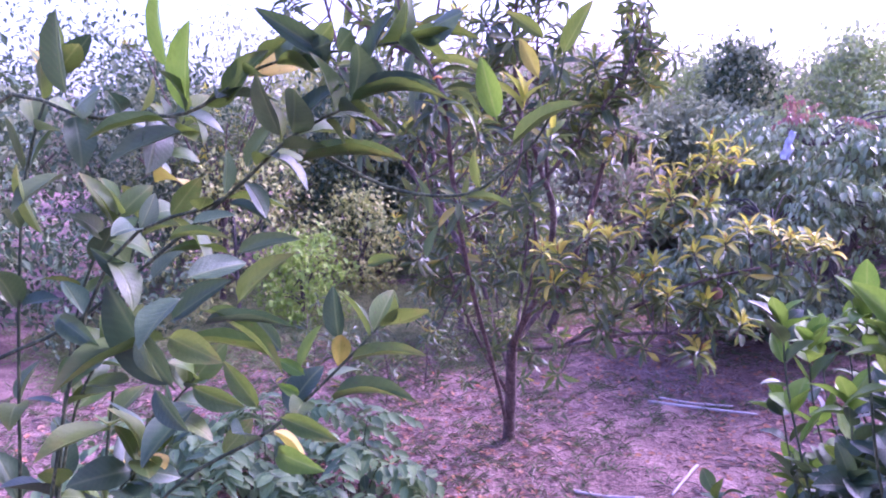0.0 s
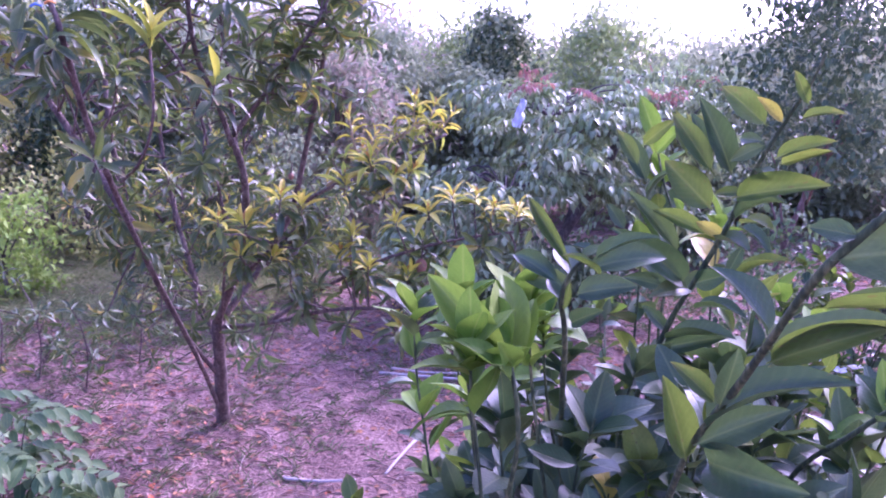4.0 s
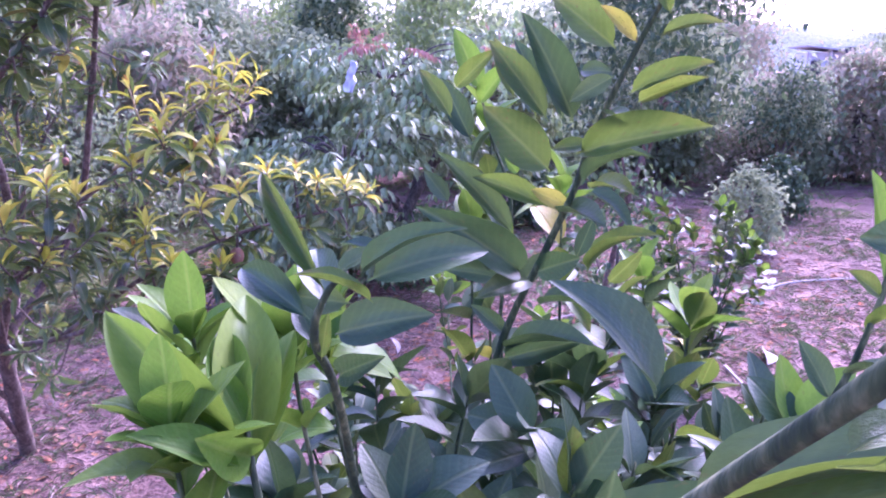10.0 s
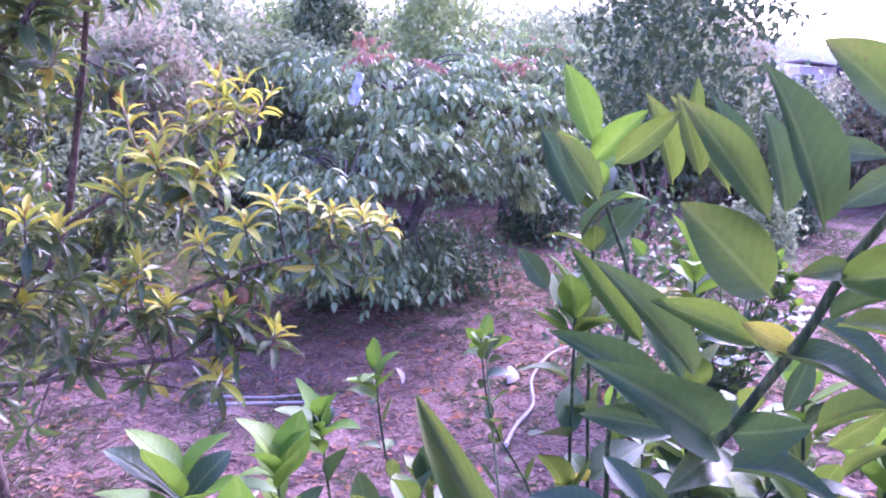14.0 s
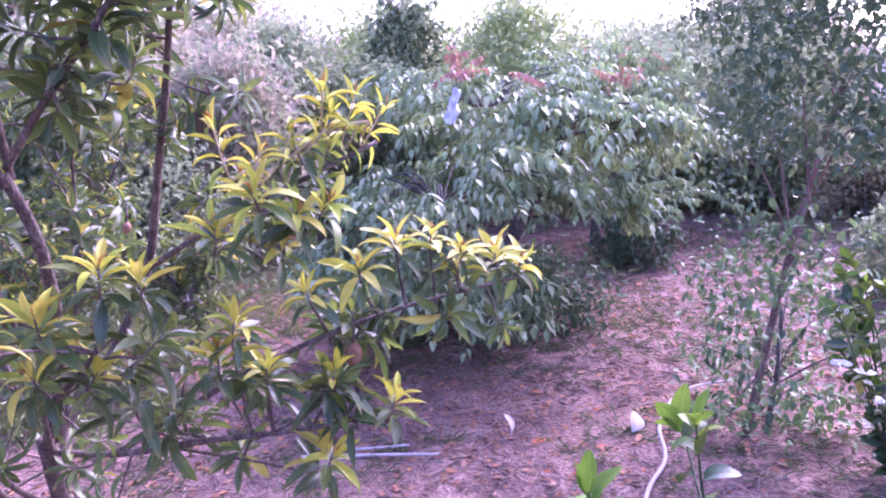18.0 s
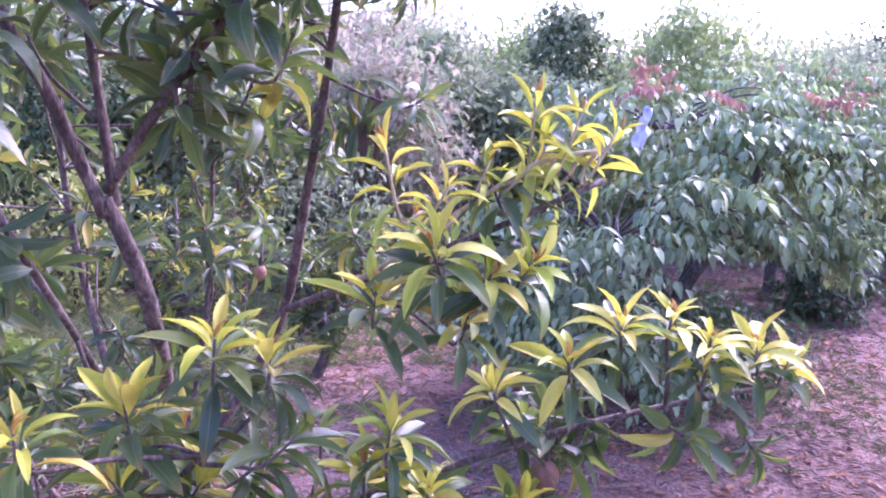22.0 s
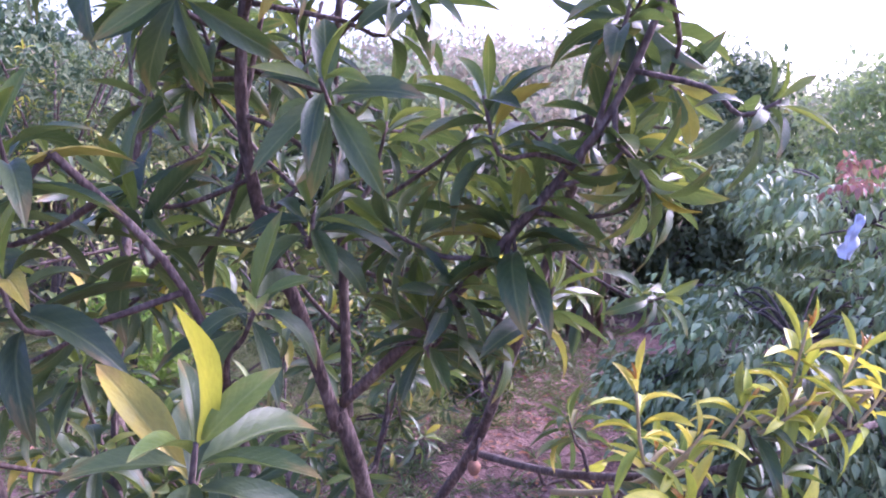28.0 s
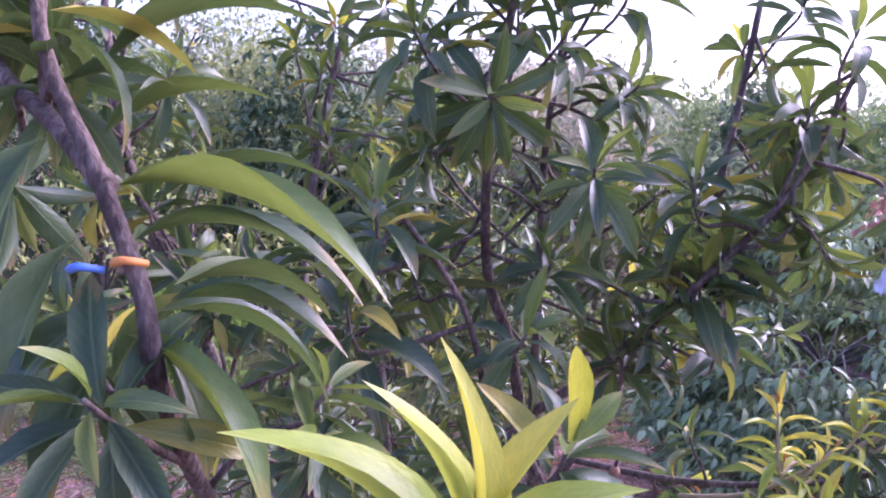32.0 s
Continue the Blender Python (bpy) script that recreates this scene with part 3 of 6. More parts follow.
def patchy(x, y, f=1.1, off=0.0):
    return noise.noise(Vector((x * f + off, y * f, 7.0))) + 0.5 * noise.noise(Vector((x * f * 3, y * f * 3 + off, 2.0)))


litter("straw_litter", "pale broken straw and dry grass stalks lying on the soil", "litter", "grass", "straw", 52000, (-2.2, 6.5, -1.2, 7.5), 0.1, 0.035, seed=3, keep=lambda x, y: patchy(x, y) > -0.45)
litter("brown_litter", "dark brown rotting twigs and leaf bits on the soil", "litter", "grass", "brown", 18000, (-2.5, 7.0, -1.2, 8.0), 0.06, 0.09, seed=7, keep=lambda x, y: patchy(x, y, 1.3, 6) > -0.3)
litter("fallen_leaves", "brown and rust red fallen leaves on the soil", "leaf litter", "sap", "dry", 4200, (-2.0, 6.0, 1.6, 7.0), 0.056, 0.4, seed=4, keep=lambda x, y: patchy(x, y, 0.8, 4) > -0.2)


litter("rusty_litter", "rust red crumbs of dead leaves on the soil", "leaf litter", "small", "rust", 16000, (-1.5, 5.5, 1.2, 7.0), 0.032, 0.55, seed=8, keep=lambda x, y: patchy(x, y, 1.0, 11) > -0.05)


def grass(name, label, tufts_count, area, long, seed, keep, mat="grass"):
    """Grass in small tufts, leaning all ways."""
    random.seed(seed)
    bag = Bag()
    x0, x1, y0, y1 = area
    for _ in range(tufts_count):
        x, y = random.uniform(x0, x1), random.uniform(y0, y1)
        if not keep(x, y):
            continue
        for k in range(random.randint(5, 11)):
            a = random.uniform(0, 6.28)
            px, py = x + random.gauss(0, 0.02), y + random.gauss(0, 0.02)
            s = long * random.uniform(0.4, 1.3)
            bag.add(random.choice(SHAPES["grass"]), basis((px, py, ground_height(px, py) - 0.003), (math.cos(a), math.sin(a), random.uniform(0.25, 1.6)), (math.cos(a + 2), math.sin(a + 2), 0.6), s, s * 0.07))
    tagged(new(name, bag.mesh(name, M[mat])), label, "grass", kind="stuff")


grass("grass_tufts", "short dark green grass in thin patches on the soil", 14000, (-2.5, 7.0, -1.2, 7.0), 0.06, 5, lambda x, y: patchy(x, y, 1.3, 9) > (-0.45 if x < 0.6 else 0.0 if x < 2.6 else -0.25) or (x < 0.3 and y > 4.2), "low_grass")
grass("meadow_grass", "pale green grass behind the trees", 5200, (-3.0, 2.2, 4.4, 8.5), 0.075, 16, lambda x, y: patchy(x, y, 0.8, 5) > -0.5 and (x < 0.6 or y > 5.4))
grass("light_grass", "short light green grass along the edge of the soil", 5200, (-2.4, 0.7, 5.0, 7.2), 0.07, 19, lambda x, y: patchy(x, y, 0.9, 4) > -0.7 and y > 5.15 + 0.25 * patchy(x, y, 1.5, 3), "light_grass")
grass("far_grass", "green grass under the far trees", 6500, (-8, 15, 4.6, 16.0), 0.11, 6, lambda x, y: patchy(x, y, 0.5, 2) > -0.35 and not (1.6 < x < 6.5 and y < 7.5))


# ---- sapodilla tree with the yellow flush ----
def along(ring, s):
    return ring[min(len(ring) - 1, int(s * (len(ring) - 1)))]


def tuft_twig(plant, a, p, axis, size, spread, r=0.0032, bark="bark"):
    """The twig that bears a tuft: it leaves the limb, turns up and runs on through the tuft."""
    low = p - axis.normalized() * size * spread
    me, _ = tube_mesh("twig", [a, a.lerp(low, 0.6) + rand_dir() * 0.012, low, p], r, 0.0018, M[bark], 5, sub=3)
    plant.holder = hang(new("twig", me), plant.root)


def twig_tufts(plant, ring, count, reach, start=0.3, size=0.085, young=3, tone="sap_mid", up=0.35, near=True, old=10, bark="bark", droop=0.12, fine=False):
    """Side twigs along a limb, each ending in a tuft."""
    for i in range(count):
        a = along(ring, start + (1 - start) * (i + 0.5) / count)
        d = rand_dir(up)
        q = size * random.uniform(0.8, 1.2)
        b = a + d * reach * random.uniform(0.5, 1.1)
        axis = d + Vector((0, 0, 0.5)) + rand_dir() * 0.3
        tuft_twig(plant, a, b, axis, q, 0.55)
        t = "sap_young" if tone == "sap_mid" and random.random() < 0.08 else tone
        rosette(plant, b, axis, q, old, young, near, t, droop=droop, fine=fine)
        plant.holder = None


def tufts(plant, start, places, size=0.08, old=6, young=7, tone="sap_young", near=True, base_tone="sap_mid", fine=False, spread=0.6, narrow=1.0, bark="bark", lean=(0, 0, 1)):
    """Flushing tufts at given places, each on a twig from the limb's nearest point."""
    for p in places:
        p = Vector(p)
        a = min(start, key=lambda q: (q - p).length + (0.5 if q.z > p.z else 0))
        axis = (p - a).normalized() * 0.5 + Vector(lean) + rand_dir() * 0.25
        q = size * random.uniform(0.85, 1.2)
        tuft_twig(plant, a, p, axis, q, spread, 0.0034, bark)
        rosette(plant, p, axis, q, old, young, near, tone, base_tone, fine, spread=spread, narrow=narrow)
        plant.holder = None


def sapodilla_main():
    random.seed(11)
    t = Plant("sapodilla_tree", (0.3, 3.4, 0), "many-stemmed sapodilla tree with dark leaves and yellow new tufts", "tree", 300)
    bk = M["bark"]
    stem("trunk", [(0.3, 3.42, -0.03), (0.295, 3.25, 0.25), (0.29, 3.09, 0.53)], 0.03, 0.022, bk, t.root, 10)
    s0 = stem("branch", [(0.3, 3.4, 0.02), (0.22, 3.05, 0.4), (0.1, 2.5, 0.9), (0.04, 2.1, 1.25), (0.021, 1.93, 1.44), (0.006, 1.92, 1.51), (-0.024, 1.93, 1.57), (-0.084, 1.97, 1.68), (-0.114, 2.05, 1.95)], 0.0092, 0.0036, bk, t.root, 10)
    s0b = stem("branch", [(-0.019, 1.93, 1.565), (-0.074, 1.97, 1.6), (-0.144, 2.03, 1.64), (-0.3, 2.15, 1.8)], 0.007, 0.004, bk, t.root)
    s0c = stem("branch", [(0.08, 2.35, 1.03), (-0.1, 2.5, 1.3), (-0.28, 2.65, 1.55), (-0.4, 2.8, 1.95)], 0.011, 0.005, bk, t.root)
    s0d = stem("branch", [(0.1, 2.5, 0.9), (0.0, 2.75, 1.2), (-0.02, 2.9, 1.6), (0.05, 2.95, 2.05)], 0.011, 0.005, bk, t.root)
    s1 = stem("branch", [(0.29, 3.09, 0.53), (0.37, 2.76, 0.85), (0.38, 2.55, 1.1), (0.345, 2.49, 1.24)], 0.0145, 0.009, bk, t.root, 10)
    s1a = stem("branch", [(0.345, 2.49, 1.22), (0.3, 2.46, 1.36), (0.26, 2.45, 1.45), (0.24, 2.41, 1.6), (0.25, 2.43, 1.8), (0.28, 2.46, 2.1)], 0.0085, 0.0045, bk, t.root)
    s1b = stem("branch", [(0.355, 2.5, 1.23), (0.34, 2.5, 1.41), (0.32, 2.49, 1.65), (0.35, 2.52, 2.0)], 0.007, 0.0035, bk, t.root)
    s1r = stem("branch", [(0.35, 2.49, 1.25), (0.42, 2.42, 1.35), (0.51, 2.39, 1.47), (0.59, 2.36, 1.6), (0.64, 2.35, 1.76)], 0.007, 0.003, bk, t.root)
    s2 = stem("branch", [(0.3, 3.1, 0.5), (0.32, 2.6, 0.95), (0.28, 2.35, 1.23), (0.23, 2.28, 1.42), (0.15, 2.22, 1.53)], 0.0052, 0.003, bk, t.root)
    s3 = stem("branch", [(0.29, 3.1, 0.52), (0.45, 3.12, 0.72), (0.56, 3.05, 0.95), (0.6, 2.9, 1.2), (0.63, 2.8, 1.4), (0.65, 2.72, 1.6), (0.68, 2.75, 1.95)], 0.013, 0.005, bk, t.root)
    yb = stem("branch", [(0.56, 3.05, 0.95), (0.66, 2.7, 1.08), (0.8, 2.52, 1.18), (0.98, 2.5, 1.26)], 0.007, 0.004, bk, t.root)
    low = stem("branch", [(0.29, 3.12, 0.5), (0.45, 2.8, 0.6), (0.62, 2.5, 0.72), (0.8, 2.42, 0.74), (0.94, 2.4, 0.75)], 0.009, 0.0035, bk, t.root)
    mid = stem("branch", [(0.45, 2.8, 0.6), (0.7, 2.5, 0.84), (0.95, 2.45, 0.93), (1.22, 2.46, 0.96)], 0.007, 0.0035, bk, t.root)
    left = stem("branch", [(0.32, 2.9, 0.7), (0.38, 2.5, 0.85), (0.45, 2.4, 0.95)], 0.007, 0.004, bk, t.root)
    s4 = stem("branch", [(0.3, 3.2, 0.35), (0.16, 3.3, 0.85), (0.1, 3.35, 1.3), (0.2, 3.3, 1.8)], 0.011, 0.004, bk, t.root)
    s6 = stem("branch", [(0.295, 3.25, 0.25), (0.18, 3.05, 0.5), (0.06, 2.95, 0.8), (0.0, 2.9, 1.05)], 0.009, 0.004, bk, t.root)
    s7 = stem("branch", [(0.3, 3.2, 0.4), (0.36, 3.35, 0.7), (0.4, 3.4, 1.0), (0.42, 3.35, 1.4)], 0.009, 0.004, bk, t.root)
    old = dict(tone="sap_mid", base_tone="sap_old")
    twig_tufts(t, s1b[3:10], 4, 0.16, 0.0, 0.075, near=False)
    twig_tufts(t, s6, 24, 0.17, 0.45, 0.072, near=False)
    twig_tufts(t, s7, 28, 0.2, 0.4, 0.072, near=False)
    # the leaves round the nearest stem
    for k, (b, e) in enumerate((((-0.034, 1.98, 1.56), (0.116, 1.94, 1.52)), ((-0.014, 1.96, 1.53), (0.106, 1.95, 1.51)), ((0.016, 1.94, 1.5), (0.106, 1.94, 1.48)), ((-0.014, 1.94, 1.49), (-0.044, 1.89, 1.44)),
                                ((-0.014, 1.93, 1.47), (-0.024, 1.89, 1.4)), ((-0.004, 1.93, 1.48), (0.076, 1.9, 1.4)), ((0.006, 1.95, 1.49), (0.096, 1.98, 1.43)), ((-0.044, 1.95, 1.53), (-0.054, 1.91, 1.44)),
                                ((-0.064, 2.02, 1.63), (0.076, 2.02, 1.66)), ((-0.054, 1.93, 1.59), (-0.064, 1.9, 1.52)), ((-0.054, 2.01, 1.59), (0.026, 2.06, 1.62)), ((-0.064, 2.02, 1.64), (-0.144, 2.02, 1.62)),
                                ((0.006, 1.94, 1.48), (0.046, 1.91, 1.42)), ((-0.014, 2.0, 1.55), (0.086, 2.05, 1.56)), ((0.006, 1.98, 1.5), (0.086, 2.05, 1.47)))):
        t.arched("sapfine", "sap_old" if k % 5 else "sap_mid", b, Vector(b).lerp(Vector(e), 1.22), random.uniform(0.023, 0.03), (2, 3, 2, 3, 2)[k % 5])
    # the pale green shoot below it
    c = Vector((0.188, 1.754, 1.459))
    stem("twig", [(0.08, 2.2, 1.15), (0.146, 1.95, 1.22), (0.186, 1.8, 1.32), c], 0.004, 0.0025, M["bark"], t.root, 6)
    for tip, tone in (((0.093, 1.747, 1.505), "sap_lime"), ((0.142, 1.754, 1.527), "sap_lime"), ((0.169, 1.766, 1.543), "sap_young"), ((0.229, 1.781, 1.52), "sap_young"), ((0.252, 1.751, 1.497), "sap_lime"), ((0.131, 1.789, 1.489), "sap_mid")):
        t.arched("sapfine", tone, c - Vector((0, 0, 0.02)), tip, 0.027 if tone == "sap_lime" else 0.017, 1 if tone == "sap_young" else 2)
    tufts(t, s2, [(0.3, 2.065, 1.385)], 0.099, 10, 2, tone="sap_mid", base_tone="sap_old", fine=True, narrow=1.25)
    t.arched("sapfine", "sap_young", (0.3, 2.065, 1.38), (0.29, 2.05, 1.47), 0.022, 1)
    tufts(t, mid, [(0.9, 2.4, 1.04), (0.8, 2.4, 1.01), (0.98, 2.42, 1.08), (1.06, 2.43, 1.085), (1.12, 2.43, 1.05), (1.2, 2.44, 1.03), (1.27, 2.46, 1.0), (1.11, 2.42, 1.01)], 0.075, 7, 9, spread=0.5)
    tufts(t, low, [(0.72, 2.4, 0.88), (0.64, 2.4, 0.92), (0.84, 2.4, 0.85), (0.96, 2.4, 0.78), (0.83, 2.4, 0.69), (0.67, 2.38, 0.98)], 0.082, 12, 8, spread=0.6)
    ybs = stem("branch", [(0.63, 2.62, 1.09), (0.69, 2.52, 1.15), (0.78, 2.5, 1.22), (0.89, 2.5, 1.285), (0.97, 2.5, 1.3)], 0.0045, 0.0025, M["flush_bark"], t.root, 7)
    tufts(t, ybs, [(0.88, 2.5, 1.37), (1.00, 2.5, 1.33), (0.94, 2.49, 1.35), (0.67, 2.45, 1.31)], 0.070, 3, 9, base_tone="sap_lime", spread=1.4, narrow=0.75, bark="flush_bark", lean=(0.25, 0, 0.9))
    tufts(t, ybs, [(0.81, 2.47, 1.29), (0.75, 2.44, 1.26), (0.87, 2.46, 1.29), (0.72, 2.5, 1.21), (0.90, 2.53, 1.31)], 0.06, 2, 7, base_tone="sap_lime", spread=1.1, narrow=0.8, bark="flush_bark", lean=(0.5, -0.1, 0.7))
    tufts(t, left, [(0.37, 2.4, 1.02), (0.47, 2.4, 1.09), (0.53, 2.4, 1.07), (0.35, 2.4, 0.93), (0.45, 2.4, 0.92), (0.3, 2.26, 1.05)], 0.077, 11, 8, spread=0.6)
    tufts(t, s1r, [(0.435, 2.4, 1.39), (0.51, 2.39, 1.49), (0.56, 2.4, 1.42), (0.6, 2.4, 1.6), (0.52, 2.45, 1.38), (0.47, 2.356, 1.6), (0.63, 2.45, 1.7)], 0.082, 12, 4, **old)
    tufts(t, yb, [(0.72, 2.4, 1.19), (0.8, 2.42, 1.15), (0.86, 2.44, 1.16), (0.66, 2.44, 1.13), (0.78, 2.45, 1.09)], 0.080, 8, 7)
    tufts(t, low, [(0.9, 2.46, 0.95), (0.55, 2.5, 0.8), (0.75, 2.55, 0.8), (0.5, 2.45, 0.86), (0.6, 2.6, 0.88)], 0.082, 12, 3, **old)
    tufts(t, s2, [(0.12, 2.2, 1.55), (0.1, 2.234, 1.44), (0.05, 2.3, 1.5), (0.157, 2.363, 1.474)], 0.082, 11, 3, **old)
    tufts(t, s1a, [(0.323, 2.352, 1.489), (0.34, 2.394, 1.57), (0.407, 2.445, 1.7), (0.2, 2.4, 1.66)], 0.082, 11, 4, **old)
    twig_tufts(t, s0[24:], 4, 0.13, 0.5, 0.08, near=False)
    twig_tufts(t, s0b, 4, 0.14, 0.3, 0.08, near=False)
    twig_tufts(t, s0c, 30, 0.26, 0.2, 0.074, near=False)
    twig_tufts(t, s0d, 36, 0.28, 0.1, 0.074, near=False)
    twig_tufts(t, s1a, 16, 0.2, 0.5, 0.072, near=False)
    twig_tufts(t, s1b, 15, 0.22, 0.4, 0.072, near=False)
    twig_tufts(t, s1r, 12, 0.12, 0.35, 0.073, near=False)
    twig_tufts(t, s3, 24, 0.2, 0.58, 0.07, near=False)
    twig_tufts(t, low, 9, 0.14, 0.2, 0.082, up=-0.1, near=False)
    twig_tufts(t, mid, 7, 0.11, 0.3, 0.076, up=-0.1, near=False)
    twig_tufts(t, left, 6, 0.14, 0.2, 0.08, up=-0.1, near=False)
    twig_tufts(t, yb, 6, 0.1, 0.2, 0.081, near=False)
    twig_tufts(t, s4, 44, 0.32, 0.1, 0.072, near=False)
    twig_tufts(t, s0[9:22], 8, 0.17, 0.0, 0.07, near=False)
    twig_tufts(t, s2[7:14], 5, 0.14, 0.0, 0.075, up=0.0, near=False)
    # a clump of wilted leaves hanging from one limb
    for k in range(26):
        a = GOLD * k
        out = Vector((math.cos(a), math.sin(a), 0))
        top = Vector((0.685, 2.77, 1.36)) + out * random.uniform(0.005, 0.03) + Vector((0, 0, random.uniform(-0.04, 0.05)))
        t.leaf("sap", "sap_old" if k % 5 else "brown", top, out * random.uniform(0.2, 0.7) + Vector((0, 0, -1)), out, random.uniform(0.06, 0.085), 0.018, False)
    t.done()


sapodilla_main()


# ---- citrus bushes ----
def citrus_shoot(plant, pts, r0=0.0045, leaves=16, size=0.09, start=0.15, tip=6, old="cit_old", near=True, mid="cit_mid", young="cit_young", clear=None):
    """A stem with leaves set round it and a tuft of young leaves at its end; clear: leaves keep out of the path there."""
    pts = [Vector(q) for q in pts]
    pts = [pts[0]] + [(q + r) / 2 + rand_dir() * 0.03 * k for q, r, k in zip(pts, pts[1:], (0.5, 1, 0.4, 0, 0, 0, 0)) if k] + pts[2:] if len(pts) == 3 else pts
    ring = stem("branch", pts, r0, r0 * 0.45, M["cit_bark"], plant.root, 7)
    plant.holder = STEMS[-1]
    for i in range(leaves):
        s = start + (1 - start) * (i + random.random()) / leaves
        a = along(ring, s)
        way = (along(ring, min(1, s + 0.1)) - along(ring, max(0, s - 0.1))).normalized()
        x = way.cross(Vector((0.2, 0.9, 0.1))).normalized()
        y = way.cross(x)
        t = GOLD * i + random.uniform(-0.4, 0.4)
        out = x * math.cos(t) + y * math.sin(t)
        d = out * random.uniform(0.5, 1.0) + way * random.uniform(0.3, 1.3) + Vector((0, 0, random.uniform(-0.35, 0.25))) + rand_dir() * 0.25
        long = size * random.uniform(0.55, 1.1)
        e = a + d.normalized() * long
        if clear and (clear(a) or clear(e)):
            continue
        tone = old if s < 0.5 or random.random() < 0.4 else mid
        plant.leaf("cit", tone, a + out * r0, d, way * 0.8 + Vector((0, 0, 0.5)) - out * 0.3 + rand_dir() * 0.7, long, long * random.uniform(0.46, 0.58), near)
    end = ring[-1]
    way = (ring[-1] - ring[-3]).normalized()
    for i in range(tip):
        x = way.cross(Vector((0.2, 0.9, 0.1))).normalized()
        y = way.cross(x)
        t = GOLD * i
        out = x * math.cos(t) + y * math.sin(t)
        lean = radians(58 - 42 * i / max(1, tip) + random.uniform(-9, 9))
        long = size * random.uniform(0.7, 1.0)
        plant.leaf("cit", young, end - way * 0.035 * (tip - i) / tip, way * math.cos(lean) + out * math.sin(lean), way + out * 0.2, long, long * random.uniform(0.44, 0.54), near)
    plant.holder = None


# base, tip, width by length, and facing + age + arch of the leaves that stand out
STEM_A = [(0.668, 0.775, 0.948), (0.629, 0.689, 1.101), (0.599, 0.596, 1.204), (0.570, 0.520, 1.283), (0.576, 0.499, 1.311), (0.594, 0.490, 1.332), (0.618, 0.487, 1.347), (0.631, 0.488, 1.375), (0.641, 0.489, 1.402)]
LEAVES_A = [
        ((0.577, 0.488, 1.316), (0.609, 0.428, 1.328), 0.46, "cm4"),
        ((0.613, 0.478, 1.347), (0.682, 0.439, 1.348), 0.42, "cm1"),
        ((0.629, 0.491, 1.362), (0.658, 0.463, 1.392), 0.50, "cm0"),
        ((0.614, 0.490, 1.359), (0.597, 0.509, 1.401), 0.50, "co1"),
        ((0.575, 0.500, 1.310), (0.555, 0.510, 1.313), 0.60, "co0"),
        ((0.567, 0.507, 1.298), (0.609, 0.474, 1.309), 0.66, "co0"),
        ((0.577, 0.524, 1.269), (0.606, 0.435, 1.285), 0.22, "um0"),
        ((0.593, 0.571, 1.223), (0.627, 0.516, 1.261), 0.30, "cm1"),
        ((0.600, 0.577, 1.218), (0.635, 0.509, 1.258), 0.30, "uo2"),
        ((0.677, 0.670, 1.202), (0.641, 0.695, 1.251), 0.50, "ro2"),
        ((0.570, 0.518, 1.276), (0.583, 0.512, 1.280), 0.60, "uo2"),
        ((0.601, 0.618, 1.176), (0.605, 0.610, 1.219), 0.45, "co0"),
        ((0.605, 0.628, 1.175), (0.576, 0.639, 1.202), 0.42, "cm1"),
        ((0.612, 0.647, 1.147), (0.663, 0.571, 1.204), 0.34, "uo2"),
    ]
LEAVES_A += [
        ((0.620, 0.673, 1.110), (0.592, 0.670, 1.180), 0.40, "cm0"),
        ((0.634, 0.667, 1.111), (0.640, 0.575, 1.134), 0.42, "co2"),
        ((0.616, 0.661, 1.129), (0.666, 0.628, 1.165), 0.42, "co1"),
        ((0.586, 0.493, 1.310), (0.590, 0.468, 1.324), 0.40, "um1"),
    ]
STEM_B = [(0.804, 1.069, 0.901), (0.833, 1.043, 1.070), (0.851, 0.997, 1.173), (0.859, 0.968, 1.230), (0.862, 0.948, 1.277), (0.864, 0.923, 1.318), (0.870, 0.902, 1.356), (0.873, 0.880, 1.389), (0.878, 0.868, 1.421)]
LEAVES_B = [
        ((0.863, 0.924, 1.327), (0.832, 0.939, 1.308), 0.50, "co0"),
        ((0.852, 0.960, 1.290), (0.809, 0.972, 1.376), 0.36, "co1"),
        ((0.848, 0.989, 1.290), (0.815, 1.031, 1.357), 0.36, "cm0"),
        ((0.847, 0.983, 1.248), (0.795, 1.007, 1.303), 0.60, "cm0"),
        ((0.852, 0.955, 1.265), (0.857, 0.818, 1.295), 0.28, "cm0"),
        ((0.870, 0.916, 1.313), (0.873, 0.834, 1.336), 0.28, "cm0"),
        ((0.874, 0.910, 1.307), (0.885, 0.851, 1.326), 0.26, "cm1"),
        ((0.858, 0.957, 1.238), (0.860, 0.875, 1.269), 0.24, "uo2"),
        ((0.832, 1.018, 1.189), (0.773, 1.051, 1.264), 0.26, "co1"),
        ((0.833, 1.005, 1.156), (0.728, 0.999, 1.227), 0.32, "co2"),
        ((0.848, 0.988, 1.217), (0.794, 1.023, 1.243), 0.36, "cm1"),
        ((0.863, 0.924, 1.347), (0.820, 0.949, 1.387), 0.60, "cm0"),
        ((0.878, 0.893, 1.354), (0.890, 0.844, 1.362), 0.30, "cm1"),
        ((0.877, 0.968, 1.160), (0.891, 0.896, 1.204), 0.34, "um2"),
    ]
